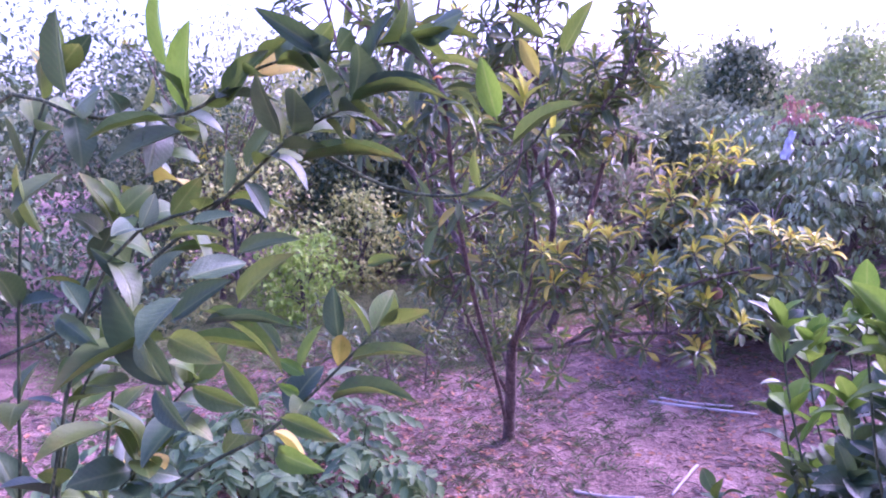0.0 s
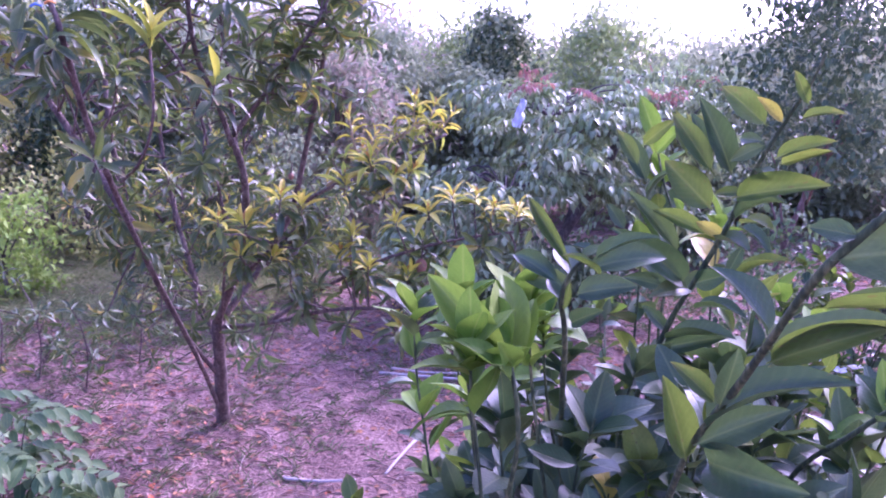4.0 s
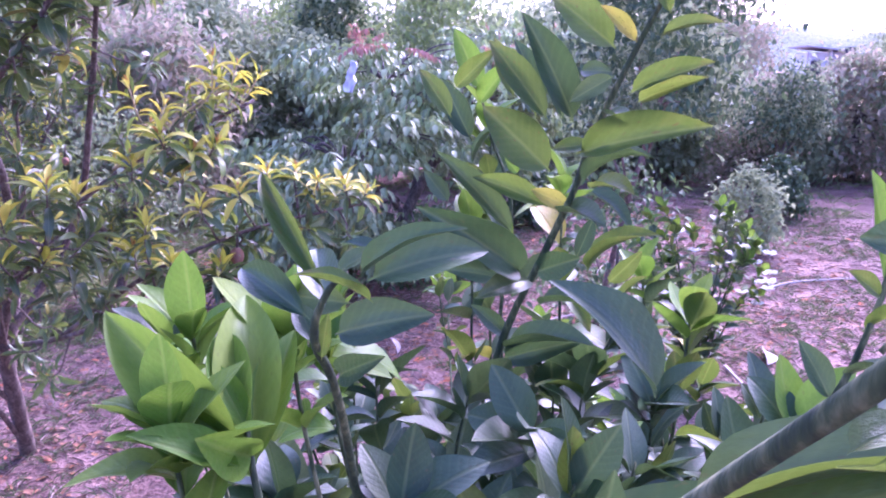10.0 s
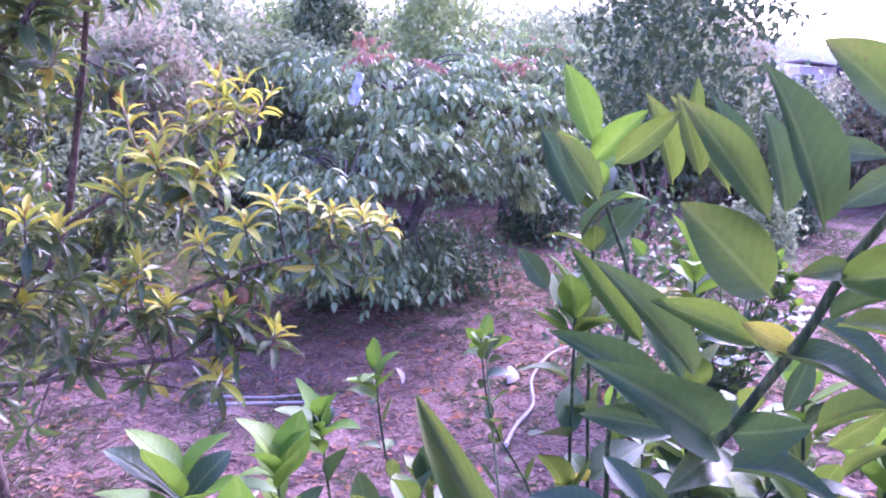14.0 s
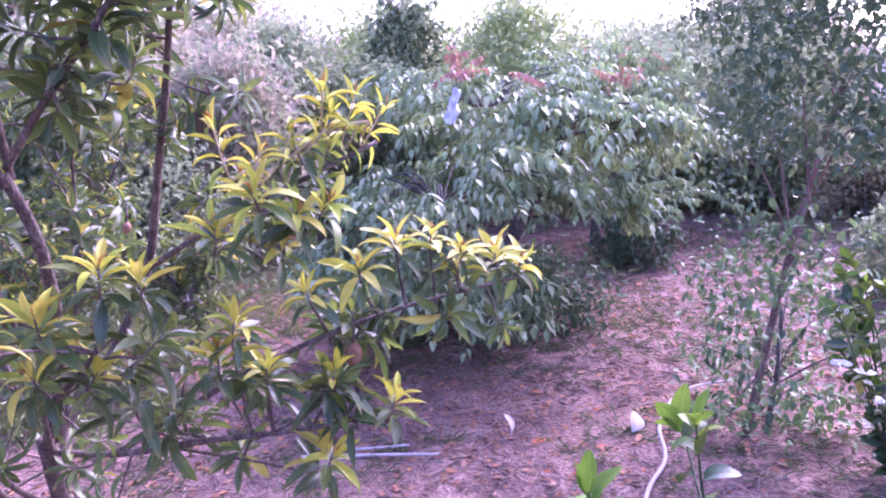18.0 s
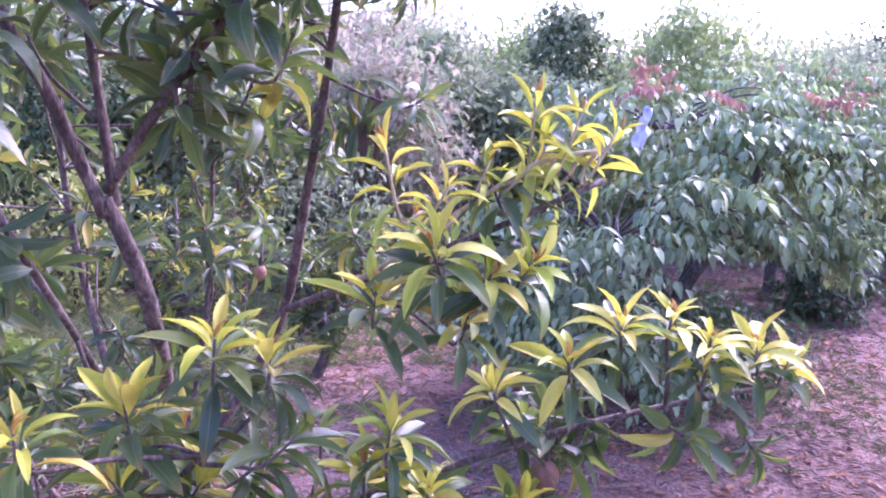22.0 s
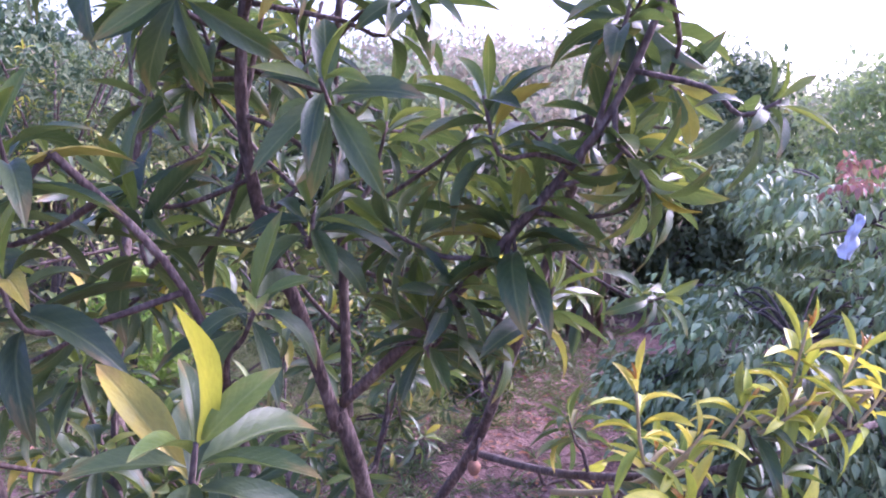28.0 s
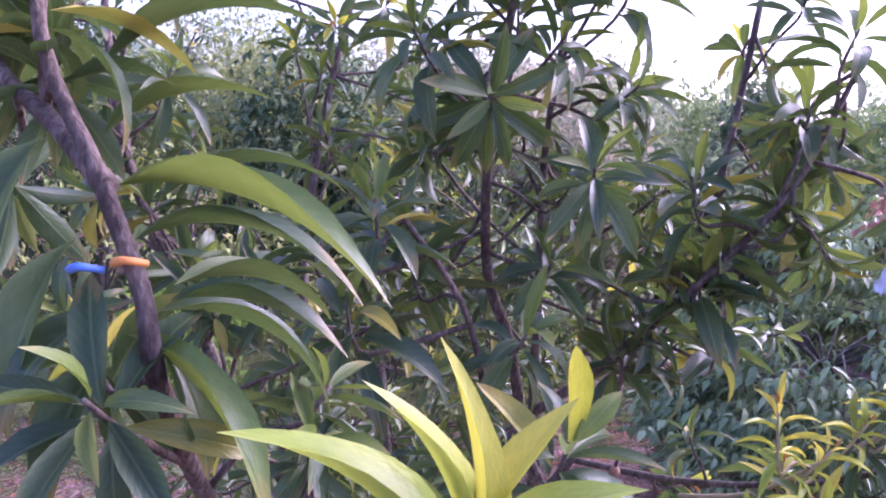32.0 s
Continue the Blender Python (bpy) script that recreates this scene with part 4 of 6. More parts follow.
LEAVES_B += [
        ((0.811, 1.092, 1.289), (0.788, 1.111, 1.334), 0.45, "cm0"),
        ((0.805, 1.075, 1.316), (0.831, 1.046, 1.350), 0.40, "cm1"),
        ((0.848, 1.043, 1.308), (0.835, 1.055, 1.360), 0.42, "cm0"),
        ((0.862, 1.016, 1.301), (0.844, 1.035, 1.358), 0.40, "co0"),
        ((0.868, 0.996, 1.290), (0.858, 1.010, 1.351), 0.40, "co1"),
        ((0.874, 0.981, 1.331), (0.878, 0.946, 1.330), 0.50, "co0"),
        ((0.862, 1.023, 1.116), (0.883, 0.946, 1.124), 0.36, "uo2"),
        ((0.856, 1.052, 1.134), (0.798, 1.086, 1.146), 0.40, "co1"),
        ((0.886, 1.005, 1.124), (0.881, 0.966, 1.103), 0.42, "cm1"),
        ((0.836, 1.041, 1.062), (0.877, 0.966, 1.098), 0.34, "co1"),
        ((0.914, 0.984, 1.140), (0.927, 0.955, 1.175), 0.42, "cm0"),
        ((0.917, 0.972, 1.123), (0.926, 0.946, 1.154), 0.40, "um1"),
        ((0.886, 0.996, 1.164), (0.904, 0.994, 1.202), 0.45, "co0"),
        ((0.889, 0.988, 1.226), (0.898, 0.936, 1.198), 0.36, "uo2"),
        ((0.845, 1.078, 1.214), (0.844, 1.039, 1.177), 0.42, "co1"),
        ((0.829, 1.101, 1.173), (0.834, 1.060, 1.145), 0.45, "co1"),
        ((0.875, 1.022, 1.167), (0.835, 1.025, 1.128), 0.40, "co1"),
        ((0.846, 1.044, 1.080), (0.813, 1.061, 1.115), 0.42, "co0"),
    ]
LEAVES_B += [
        ((0.848, 1.006, 1.155), (0.863, 0.960, 1.176), 0.60, "co0"),
        ((0.837, 1.041, 1.070), (0.857, 0.929, 1.107), 0.30, "uo1"),
        ((0.863, 0.974, 1.216), (0.833, 0.991, 1.233), 0.50, "cm0"),
        ((0.870, 0.959, 1.235), (0.862, 0.895, 1.239), 0.40, "cm1"),
        ((0.867, 0.905, 1.351), (0.835, 0.909, 1.377), 0.40, "cm0"),
        ((0.875, 0.880, 1.370), (0.856, 0.883, 1.404), 0.40, "cm0"),
        ((0.860, 0.989, 1.209), (0.844, 0.905, 1.213), 0.34, "co1"),
        ((0.843, 1.007, 1.148), (0.772, 0.981, 1.148), 0.40, "co1"),
        ((0.863, 0.935, 1.297), (0.851, 0.889, 1.291), 0.40, "uo1"),
        ((0.861, 0.948, 1.273), (0.826, 0.953, 1.271), 0.45, "cm0"),
    ]
STEM_C = [(0.665, 0.957, 0.936), (0.606, 0.853, 1.141), (0.580, 0.813, 1.199), (0.583, 0.801, 1.226), (0.591, 0.792, 1.239)]
LEAVES_C = [
        ((0.584, 0.801, 1.226), (0.580, 0.897, 1.277), 0.14, "cm0"),
        ((0.596, 0.788, 1.236), (0.640, 0.759, 1.261), 0.26, "uo2"),
        ((0.589, 0.798, 1.237), (0.612, 0.796, 1.246), 0.50, "uo2"),
        ((0.577, 0.809, 1.212), (0.560, 0.877, 1.226), 0.32, "co1"),
        ((0.600, 0.781, 1.225), (0.561, 0.778, 1.245), 0.25, "um1"),
        ((0.587, 0.801, 1.205), (0.624, 0.763, 1.220), 0.50, "co1"),
        ((0.581, 0.811, 1.197), (0.580, 0.842, 1.211), 0.45, "co0"),
        ((0.582, 0.799, 1.221), (0.598, 0.858, 1.236), 0.40, "co0"),
        ((0.584, 0.816, 1.187), (0.589, 0.816, 1.212), 0.40, "cm0"),
        ((0.597, 0.826, 1.172), (0.607, 0.785, 1.195), 0.40, "co1"),
    ]
STEM_D = [(0.579, 0.905, 0.883), (0.558, 0.841, 1.055), (0.550, 0.839, 1.115), (0.552, 0.860, 1.141)]
LEAVES_D = [
        ((0.551, 0.844, 1.114), (0.487, 0.824, 1.164), 0.36, "ry0"),
        ((0.551, 0.846, 1.120), (0.513, 0.857, 1.175), 0.36, "ry1"),
        ((0.548, 0.849, 1.125), (0.489, 0.918, 1.200), 0.36, "cy4"),
        ((0.555, 0.850, 1.130), (0.525, 0.924, 1.195), 0.36, "ry0"),
        ((0.552, 0.853, 1.135), (0.541, 0.893, 1.167), 0.36, "ry1"),
        ((0.548, 0.845, 1.115), (0.565, 0.839, 1.178), 0.36, "cy4"),
        ((0.552, 0.846, 1.119), (0.596, 0.905, 1.174), 0.36, "ry0"),
        ((0.552, 0.849, 1.125), (0.597, 0.842, 1.148), 0.36, "ry1"),
        ((0.549, 0.851, 1.130), (0.496, 0.894, 1.155), 0.36, "cy4"),
        ((0.555, 0.852, 1.135), (0.572, 0.787, 1.110), 0.36, "co0"),
        ((0.549, 0.845, 1.115), (0.576, 0.945, 1.190), 0.36, "ry1"),
        ((0.549, 0.847, 1.120), (0.511, 0.948, 1.204), 0.36, "ry4"),
        ((0.552, 0.848, 1.125), (0.514, 0.791, 1.171), 0.36, "cy0"),
        ((0.552, 0.851, 1.130), (0.479, 0.915, 1.151), 0.36, "ry1"),
        ((0.549, 0.853, 1.135), (0.556, 0.924, 1.174), 0.36, "ry4"),
        ((0.553, 0.844, 1.114), (0.566, 0.809, 1.156), 0.36, "cy0"),
    ]
STEM_E = [(0.891, 0.869, 0.952), (0.923, 0.811, 1.042), (0.945, 0.775, 1.098), (0.964, 0.759, 1.178), (0.974, 0.762, 1.225), (0.980, 0.762, 1.257)]
STEM_G = [(0.966, 0.756, 1.139), (0.981, 0.737, 1.177), (0.994, 0.730, 1.205), (1.006, 0.721, 1.229)]
LEAVES_E = [
        ((0.966, 0.759, 1.185), (0.959, 0.773, 1.264), 0.36, "cy0"),
        ((0.976, 0.759, 1.225), (0.985, 0.726, 1.274), 0.50, "cy0"),
        ((0.975, 0.758, 1.218), (0.975, 0.719, 1.254), 0.30, "um1"),
        ((0.993, 0.730, 1.201), (0.993, 0.709, 1.244), 0.60, "cy0"),
        ((0.993, 0.727, 1.192), (0.970, 0.686, 1.234), 0.40, "uo1"),
        ((0.968, 0.754, 1.181), (0.968, 0.717, 1.215), 0.45, "cy1"),
        ((0.960, 0.767, 1.151), (0.953, 0.723, 1.180), 0.30, "um1"),
        ((0.964, 0.759, 1.178), (0.936, 0.766, 1.199), 0.50, "cm0"),
        ((0.984, 0.739, 1.151), (0.972, 0.695, 1.173), 0.30, "uo2"),
        ((0.974, 0.763, 1.234), (0.986, 0.773, 1.277), 0.40, "cy0"),
        ((0.945, 0.775, 1.100), (0.931, 0.795, 1.142), 0.50, "co0"),
        ((0.954, 0.773, 1.115), (0.946, 0.730, 1.140), 0.40, "uo1"),
        ((0.930, 0.798, 1.057), (0.909, 0.717, 1.071), 0.40, "uo1"),
    ]

LEAVES_F = [
        ((0.937, 1.252, 1.308), (0.908, 1.263, 1.380), 0.45, "cy0"),
        ((0.935, 1.252, 1.293), (0.952, 1.203, 1.342), 0.40, "cy1"),
        ((0.974, 1.191, 1.278), (0.950, 1.205, 1.356), 0.36, "cm1"),
        ((0.985, 1.138, 1.276), (0.951, 1.178, 1.354), 0.30, "cm1"),
        ((0.924, 1.253, 1.250), (0.898, 1.281, 1.324), 0.42, "co1"),
        ((0.923, 1.248, 1.222), (0.940, 1.207, 1.275), 0.30, "uo1"),
        ((0.959, 1.204, 1.214), (0.938, 1.200, 1.233), 0.50, "cy0"),
        ((0.964, 1.165, 1.326), (0.966, 1.164, 1.369), 0.35, "cm0"),
        ((0.895, 1.256, 1.177), (0.869, 1.271, 1.217), 0.50, "co0"),
        ((0.936, 1.172, 1.143), (0.896, 1.230, 1.224), 0.24, "cm1"),
        ((0.930, 1.130, 1.104), (0.827, 1.164, 1.177), 0.30, "co1"),
    ]
LEAVES_C += [
        ((0.632, 0.868, 1.210), (0.708, 0.854, 1.222), 0.45, "co2"),
        ((0.648, 0.876, 1.219), (0.628, 0.906, 1.225), 0.40, "uo2"),
        ((0.631, 0.895, 1.189), (0.589, 0.931, 1.193), 0.50, "co1"),
        ((0.675, 0.895, 1.213), (0.678, 0.924, 1.220), 0.40, "co0"),
    ]
STEM_F = [(0.942, 1.219, 0.919), (0.948, 1.224, 1.042), (0.959, 1.218, 1.172), (0.944, 1.239, 1.253), (0.936, 1.253, 1.309)]
STEM_L = [(-1.049, 1.032, 0.722), (-0.699, 0.978, 0.991), (-0.446, 0.944, 1.175), (-0.245, 0.879, 1.322), (-0.154, 0.820, 1.389), (-0.080, 0.789, 1.421)]
TWIG_L = [(-0.749, 1.006, 0.732), (-0.408, 0.969, 0.885), (-0.215, 0.906, 1.037), (-0.128, 0.896, 1.116), (-0.067, 0.907, 1.174)]
TOP_L = [(-0.154, 0.820, 1.389), (-0.062, 0.810, 1.335), (0.019, 0.780, 1.326), (0.066, 0.769, 1.356), (0.100, 0.755, 1.396), (0.116, 0.749, 1.461)]
HIGH_L = [(-1.009, 1.115, 1.199), (-0.598, 1.000, 1.357), (-0.400, 0.933, 1.414), (-0.280, 0.870, 1.416), (-0.196, 0.869, 1.463), (-0.108, 0.852, 1.477), (-0.011, 0.827, 1.484)]
LEAVES_L = [
        ((-0.094, 0.788, 1.416), (0.009, 0.752, 1.417), 0.20, "um2"),
        ((-0.080, 0.788, 1.429), (-0.004, 0.771, 1.434), 0.22, "co2"),
        ((-0.151, 0.810, 1.360), (-0.036, 0.772, 1.361), 0.16, "um1"),
        ((-0.084, 0.847, 1.447), (-0.045, 0.822, 1.514), 0.40, "co0"),
        ((-0.280, 0.870, 1.413), (-0.262, 0.846, 1.511), 0.55, "cy0"),
        ((-0.299, 0.882, 1.460), (-0.294, 0.850, 1.550), 0.50, "cy0"),
        ((-0.237, 0.872, 1.425), (-0.184, 0.859, 1.480), 0.50, "cm1"),
        ((-0.439, 0.936, 1.438), (-0.429, 0.907, 1.536), 0.60, "co0"),
        ((-0.300, 0.874, 1.408), (-0.377, 0.834, 1.388), 0.36, "um1"),
        ((-0.281, 0.870, 1.395), (-0.351, 0.823, 1.363), 0.36, "co1"),
        ((-0.168, 0.827, 1.386), (-0.188, 0.810, 1.452), 0.50, "co0"),
        ((-0.154, 0.820, 1.397), (-0.098, 0.806, 1.438), 0.40, "co1"),
    ]
LEAVES_L += [
        ((-0.157, 0.455, 1.294), (-0.171, 0.418, 1.273), 0.60, "co1"),
        ((-0.165, 0.445, 1.273), (-0.131, 0.434, 1.260), 0.55, "cm1"),
        ((-0.182, 0.560, 1.263), (-0.123, 0.555, 1.215), 0.20, "um2"),
        ((-0.181, 0.557, 1.252), (-0.109, 0.539, 1.253), 0.13, "uo1"),
        ((-0.173, 0.504, 1.296), (-0.141, 0.540, 1.300), 0.50, "co0"),
        ((-0.173, 0.635, 1.292), (-0.119, 0.633, 1.304), 0.35, "co1"),
        ((-0.189, 0.523, 1.318), (-0.144, 0.521, 1.318), 0.22, "um2"),
        ((-0.175, 0.531, 1.329), (-0.147, 0.543, 1.333), 0.50, "co0"),
        ((-0.174, 0.505, 1.224), (-0.141, 0.512, 1.206), 0.50, "cm1"),
        ((-0.139, 0.608, 1.163), (-0.089, 0.592, 1.147), 0.35, "cm1"),
        ((-0.170, 0.433, 1.247), (-0.152, 0.431, 1.221), 0.50, "co1"),
        ((-0.191, 0.496, 1.297), (-0.173, 0.508, 1.314), 0.50, "co1"),
        ((-0.195, 0.486, 1.267), (-0.183, 0.481, 1.235), 0.45, "co2"),
    ]
LEAVES_L += [
        ((-0.218, 0.867, 1.353), (-0.177, 0.846, 1.404), 0.40, "co0"),
        ((-0.114, 0.852, 1.468), (-0.189, 0.822, 1.518), 0.30, "co1"),
        ((-0.041, 0.827, 1.480), (0.039, 0.786, 1.477), 0.24, "um1"),
        ((0.053, 0.770, 1.398), (0.037, 0.758, 1.458), 0.45, "cy0"),
        ((0.066, 0.769, 1.370), (0.129, 0.729, 1.412), 0.34, "rm1"),
        ((0.092, 0.754, 1.436), (0.075, 0.763, 1.475), 0.40, "cm0"),
        ((0.097, 0.750, 1.472), (0.061, 0.751, 1.498), 0.35, "cm1"),
        ((0.019, 0.780, 1.322), (0.065, 0.756, 1.315), 0.22, "um1"),
        ((0.036, 0.780, 1.331), (0.031, 0.772, 1.371), 0.40, "cm0"),
        ((-0.020, 0.803, 1.258), (-0.007, 0.798, 1.293), 0.40, "co0"),
        ((-0.016, 0.808, 1.295), (-0.029, 0.812, 1.345), 0.25, "uo1"),
        ((0.113, 0.750, 1.456), (0.138, 0.729, 1.503), 0.40, "cm0"),
    ]
LEAVES_L += [
        ((-0.129, 0.914, 1.143), (-0.134, 0.918, 1.211), 0.50, "co0"),
        ((-0.199, 0.919, 1.129), (-0.237, 0.932, 1.176), 0.50, "co0"),
        ((-0.117, 0.889, 1.124), (-0.023, 0.858, 1.138), 0.24, "um1"),
        ((-0.137, 0.873, 1.081), (-0.033, 0.823, 1.094), 0.30, "um2"),
        ((-0.176, 0.898, 1.113), (-0.151, 0.926, 1.161), 0.40, "cy0"),
        ((-0.169, 0.897, 1.107), (-0.202, 0.897, 1.128), 0.50, "cy0"),
        ((-0.179, 0.907, 1.079), (-0.203, 0.898, 1.097), 0.50, "cy1"),
        ((-0.208, 0.925, 1.120), (-0.312, 0.863, 1.161), 0.16, "um1"),
        ((-0.229, 0.912, 1.061), (-0.269, 0.910, 1.123), 0.40, "cm0"),
        ((-0.346, 0.958, 1.073), (-0.403, 0.917, 1.221), 0.50, "co0"),
        ((-0.354, 0.973, 1.136), (-0.445, 0.845, 1.107), 0.50, "cm1"),
        ((-0.254, 0.921, 1.251), (-0.319, 0.870, 1.259), 0.20, "um1"),
    ]
LEAVES_L += [
        ((-0.245, 0.879, 1.315), (-0.191, 0.859, 1.292), 0.30, "uo1"),
        ((-0.348, 0.960, 1.161), (-0.262, 0.945, 1.216), 0.40, "co0"),
        ((-0.208, 0.898, 1.012), (-0.142, 0.843, 1.010), 0.40, "cy1"),
        ((-0.507, 0.987, 1.269), (-0.521, 0.963, 1.363), 0.50, "cm0"),
        ((-0.375, 0.950, 1.214), (-0.419, 0.917, 1.263), 0.40, "co1"),
        ((-0.487, 0.958, 1.172), (-0.420, 0.924, 1.136), 0.40, "co1"),
        ((-0.367, 0.940, 1.272), (-0.305, 0.921, 1.286), 0.40, "um1"),
        ((-0.254, 0.931, 1.187), (-0.181, 0.927, 1.249), 0.40, "cm1"),
        ((-0.091, 0.897, 1.238), (-0.053, 0.882, 1.249), 0.40, "cm1"),
        ((-0.431, 0.962, 1.021), (-0.487, 0.872, 1.016), 0.50, "cm1"),
        ((-0.480, 1.006, 1.346), (-0.520, 0.938, 1.303), 0.50, "co1"),
        ((-0.320, 0.959, 1.050), (-0.361, 0.870, 1.007), 0.50, "co1"),
    ]


FACING = {"c": (-0.45, -0.8, 0.5), "u": (-0.1, -0.3, 1.0), "r": (-0.25, -0.35, 0.9)}


def citrus_leaves(plant, rows):
    """Single citrus leaves from base to tip: facing the path (c), the sky (u) or between (r); old, mid or young; with an arch of its own."""
    for base, tip, wide, code in rows:
        base, tip = Vector(base), Vector(tip)
        chord = tip - base
        kind = int(code[2])
        bend = CIT_ARCH[kind]
        up = Vector(FACING[code[0]]) + rand_dir() * 0.22
        lift = chord.cross(up).normalized().cross(chord).normalized()
        way = chord.normalized() * math.cos(bend / 2) + lift * math.sin(bend / 2)
        long = chord.length * bend / (2 * math.sin(bend / 2))
        mat = {"o": "cit_old", "m": "cit_mid", "y": "cit_young"}[code[1]]
        bag = Bag()
        bag.add(SHAPES["citfine"][kind], Matrix())
        ob = new("leaf", bag.mesh("leaf", M[mat]))
        ob.matrix_basis = basis(base, way, lift, long, long * wide * 0.84)
        if plant.holder:
            ob.parent = plant.holder
        else:
            hang(ob, plant.root)
        plant.count += 1


def citrus_stem(plant, pts, r0, r1, rows):
    stem("branch", pts, r0, r1, M["cit_bark"], plant.root, 9)
    plant.holder = STEMS[-1]
    citrus_leaves(plant, rows)
    plant.holder = None


def citrus_main():
    random.seed(21)
    p = Plant("citrus_bush", (0.82, 1.02, 0), "leafy citrus bush with glossy dark leaves and light green shoots", "bush", 300)

    def clear(q):
        k = min(1.0, max(0.0, q.y / 1.4))
        return math.hypot(q.x - (0.42 + 0.1 * k), q.z - 1.35) < 0.1 and q.y < 1.9

    def tall(q):
        """Where the fill keeps out: over the bush's dome and in front of the bright shoots."""
        return clear(q) or q.z > 1.14 - 0.5 * max(0.0, 0.75 - q.y) or (q.y < 0.8 and q.x < 0.6) or q.y < 0.55

    citrus_stem(p, [(0.8, 1.0, -0.02), (0.74, 0.9, 0.6)] + STEM_A, 0.0032, 0.0013, LEAVES_A)
    citrus_stem(p, [(0.82, 1.01, -0.02), (0.8, 1.1, 0.5)] + STEM_B, 0.0044, 0.0016, LEAVES_B)
    citrus_stem(p, [(0.81, 1.0, 0.1), (0.72, 0.95, 0.7)] + STEM_C, 0.0036, 0.0016, LEAVES_C)
    citrus_stem(p, [(0.8, 1.0, 0.2), (0.7, 0.95, 0.7)] + STEM_D, 0.0034, 0.0016, LEAVES_D[::2])
    for tip in ((0.51, 0.85, 1.155), (0.6, 0.93, 1.165), (0.545, 0.98, 1.16), (0.645, 0.99, 1.13)):
        citrus_shoot(p, [(0.75, 1.0, 0.5), (tip[0] + 0.05, tip[1], 0.85), (tip[0] + 0.01, tip[1], tip[2] - 0.1), tip], 0.0028, 6, 0.066, 0.75, 8, old="cit_young", mid="cit_young", clear=clear)
    citrus_stem(p, [(0.83, 1.0, 0.1), (0.85, 0.9, 0.75)] + STEM_E, 0.0036, 0.0016, LEAVES_E)
    citrus_stem(p, STEM_G, 0.0024, 0.0014, [])
    # the shoot behind, with blunt light leaves
    citrus_stem(p, [(0.83, 1.03, 0.1), (0.88, 1.2, 0.6)] + STEM_F, 0.0034, 0.0015, LEAVES_F)
    for tip, size in (((0.98, 1.3, 1.27), 0.07), ((0.93, 1.26, 1.16), 0.07), ((1.02, 1.2, 1.2), 0.07)):
        citrus_shoot(p, [(0.83, 1.03, 0.1), (tip[0] - 0.05, tip[1] - 0.1, 0.65), (tip[0] - 0.02, tip[1] - 0.03, tip[2] - 0.24), tip], 0.0032, 22, size, 0.35, 6, clear=clear)
    # upright light shoots along the far side
    for x, y, z, size, n in ((0.56, 1.25, 1.08, 0.072, 6), (0.665, 1.37, 1.01, 0.07, 6), (0.755, 1.5, 0.985, 0.062, 7), (0.885, 1.64, 0.97, 0.058, 7), (1.155, 1.8, 0.93, 0.05, 5), (0.62, 1.14, 0.98, 0.07, 5)):
        citrus_shoot(p, [(0.82, 1.05, 0.2), (x + 0.05, y - 0.15, z * 0.6), (x + 0.01, y - 0.03, z - 0.16), (x, y, z)], 0.003, 14, size, 0.45, n, mid="cit_young" if y < 1.6 else "cit_mid", clear=clear)
    for e in [(0.98, 0.82, 1.06), (1.08, 1.12, 1.1), (1.07, 1.03, 1.08), (1.2, 1.5, 0.9), (1.3, 1.3, 0.85), (1.26, 1.95, 0.85)]:
        citrus_shoot(p, [(0.82, 1.0, 0.35), (0.82 + (e[0] - 0.82) * 0.6, 1.0 + (e[1] - 1.0) * 0.6, e[2] * 0.7), e], 0.0034, 20, 0.068, 0.2, 5, clear=tall)
    # the dark skirt under the shoots
    for i in range(64):
        a = GOLD * i
        r = math.sqrt((i + 0.5) / 64)
        x, y, z = 0.83 + 0.3 * r * math.cos(a), 1.0 + 0.27 * r * math.sin(a), random.uniform(0.8, 1.06)
        citrus_shoot(p, [(0.82, 1.02, 0.3), (0.82 + (x - 0.82) * 0.7, 1.02 + (y - 1.02) * 0.7, z - 0.25), (x, y, z)], 0.0026, 20, 0.07, 0.45, 3, near=i < 6, young="cit_old" if i % 4 else "cit_mid", mid="cit_old", clear=tall)
    for i in range(72):
        a = GOLD * i
        r = 0.08 + 0.44 * math.sqrt((i + 0.5) / 72)
        x, y, z = 0.94 + r * math.cos(a), 1.15 + r * math.sin(a), random.uniform(0.45, 1.06) - 0.25 * r
        if x < 0.68:
            x += 0.12
        citrus_shoot(p, [(0.82, 1.02, 0.2), (0.82 + (x - 0.82) * 0.6, 1.02 + (y - 1.02) * 0.6, 0.45), (x, y, z)], 0.003, 34, 0.072, 0.12, 4, near=False, young="cit_mid" if i % 4 else "cit_young", mid="cit_mid" if i % 2 else "cit_old", clear=tall)
    for i in range(44):
        a = GOLD * i
        r = 0.08 + 0.4 * math.sqrt((i + 0.5) / 44)
        x, y, z = 0.92 + r * math.cos(a), 1.15 + r * math.sin(a), random.uniform(0.2, 0.75)
        citrus_shoot(p, [(0.82, 1.02, 0.05), (0.82 + (x - 0.82) * 0.6, 1.02 + (y - 1.02) * 0.6, z * 0.6), (x, y, z)], 0.003, 34, 0.075, 0.1, 3, near=False, young="cit_mid", mid="cit_old", clear=tall)
    p.done()


citrus_main()


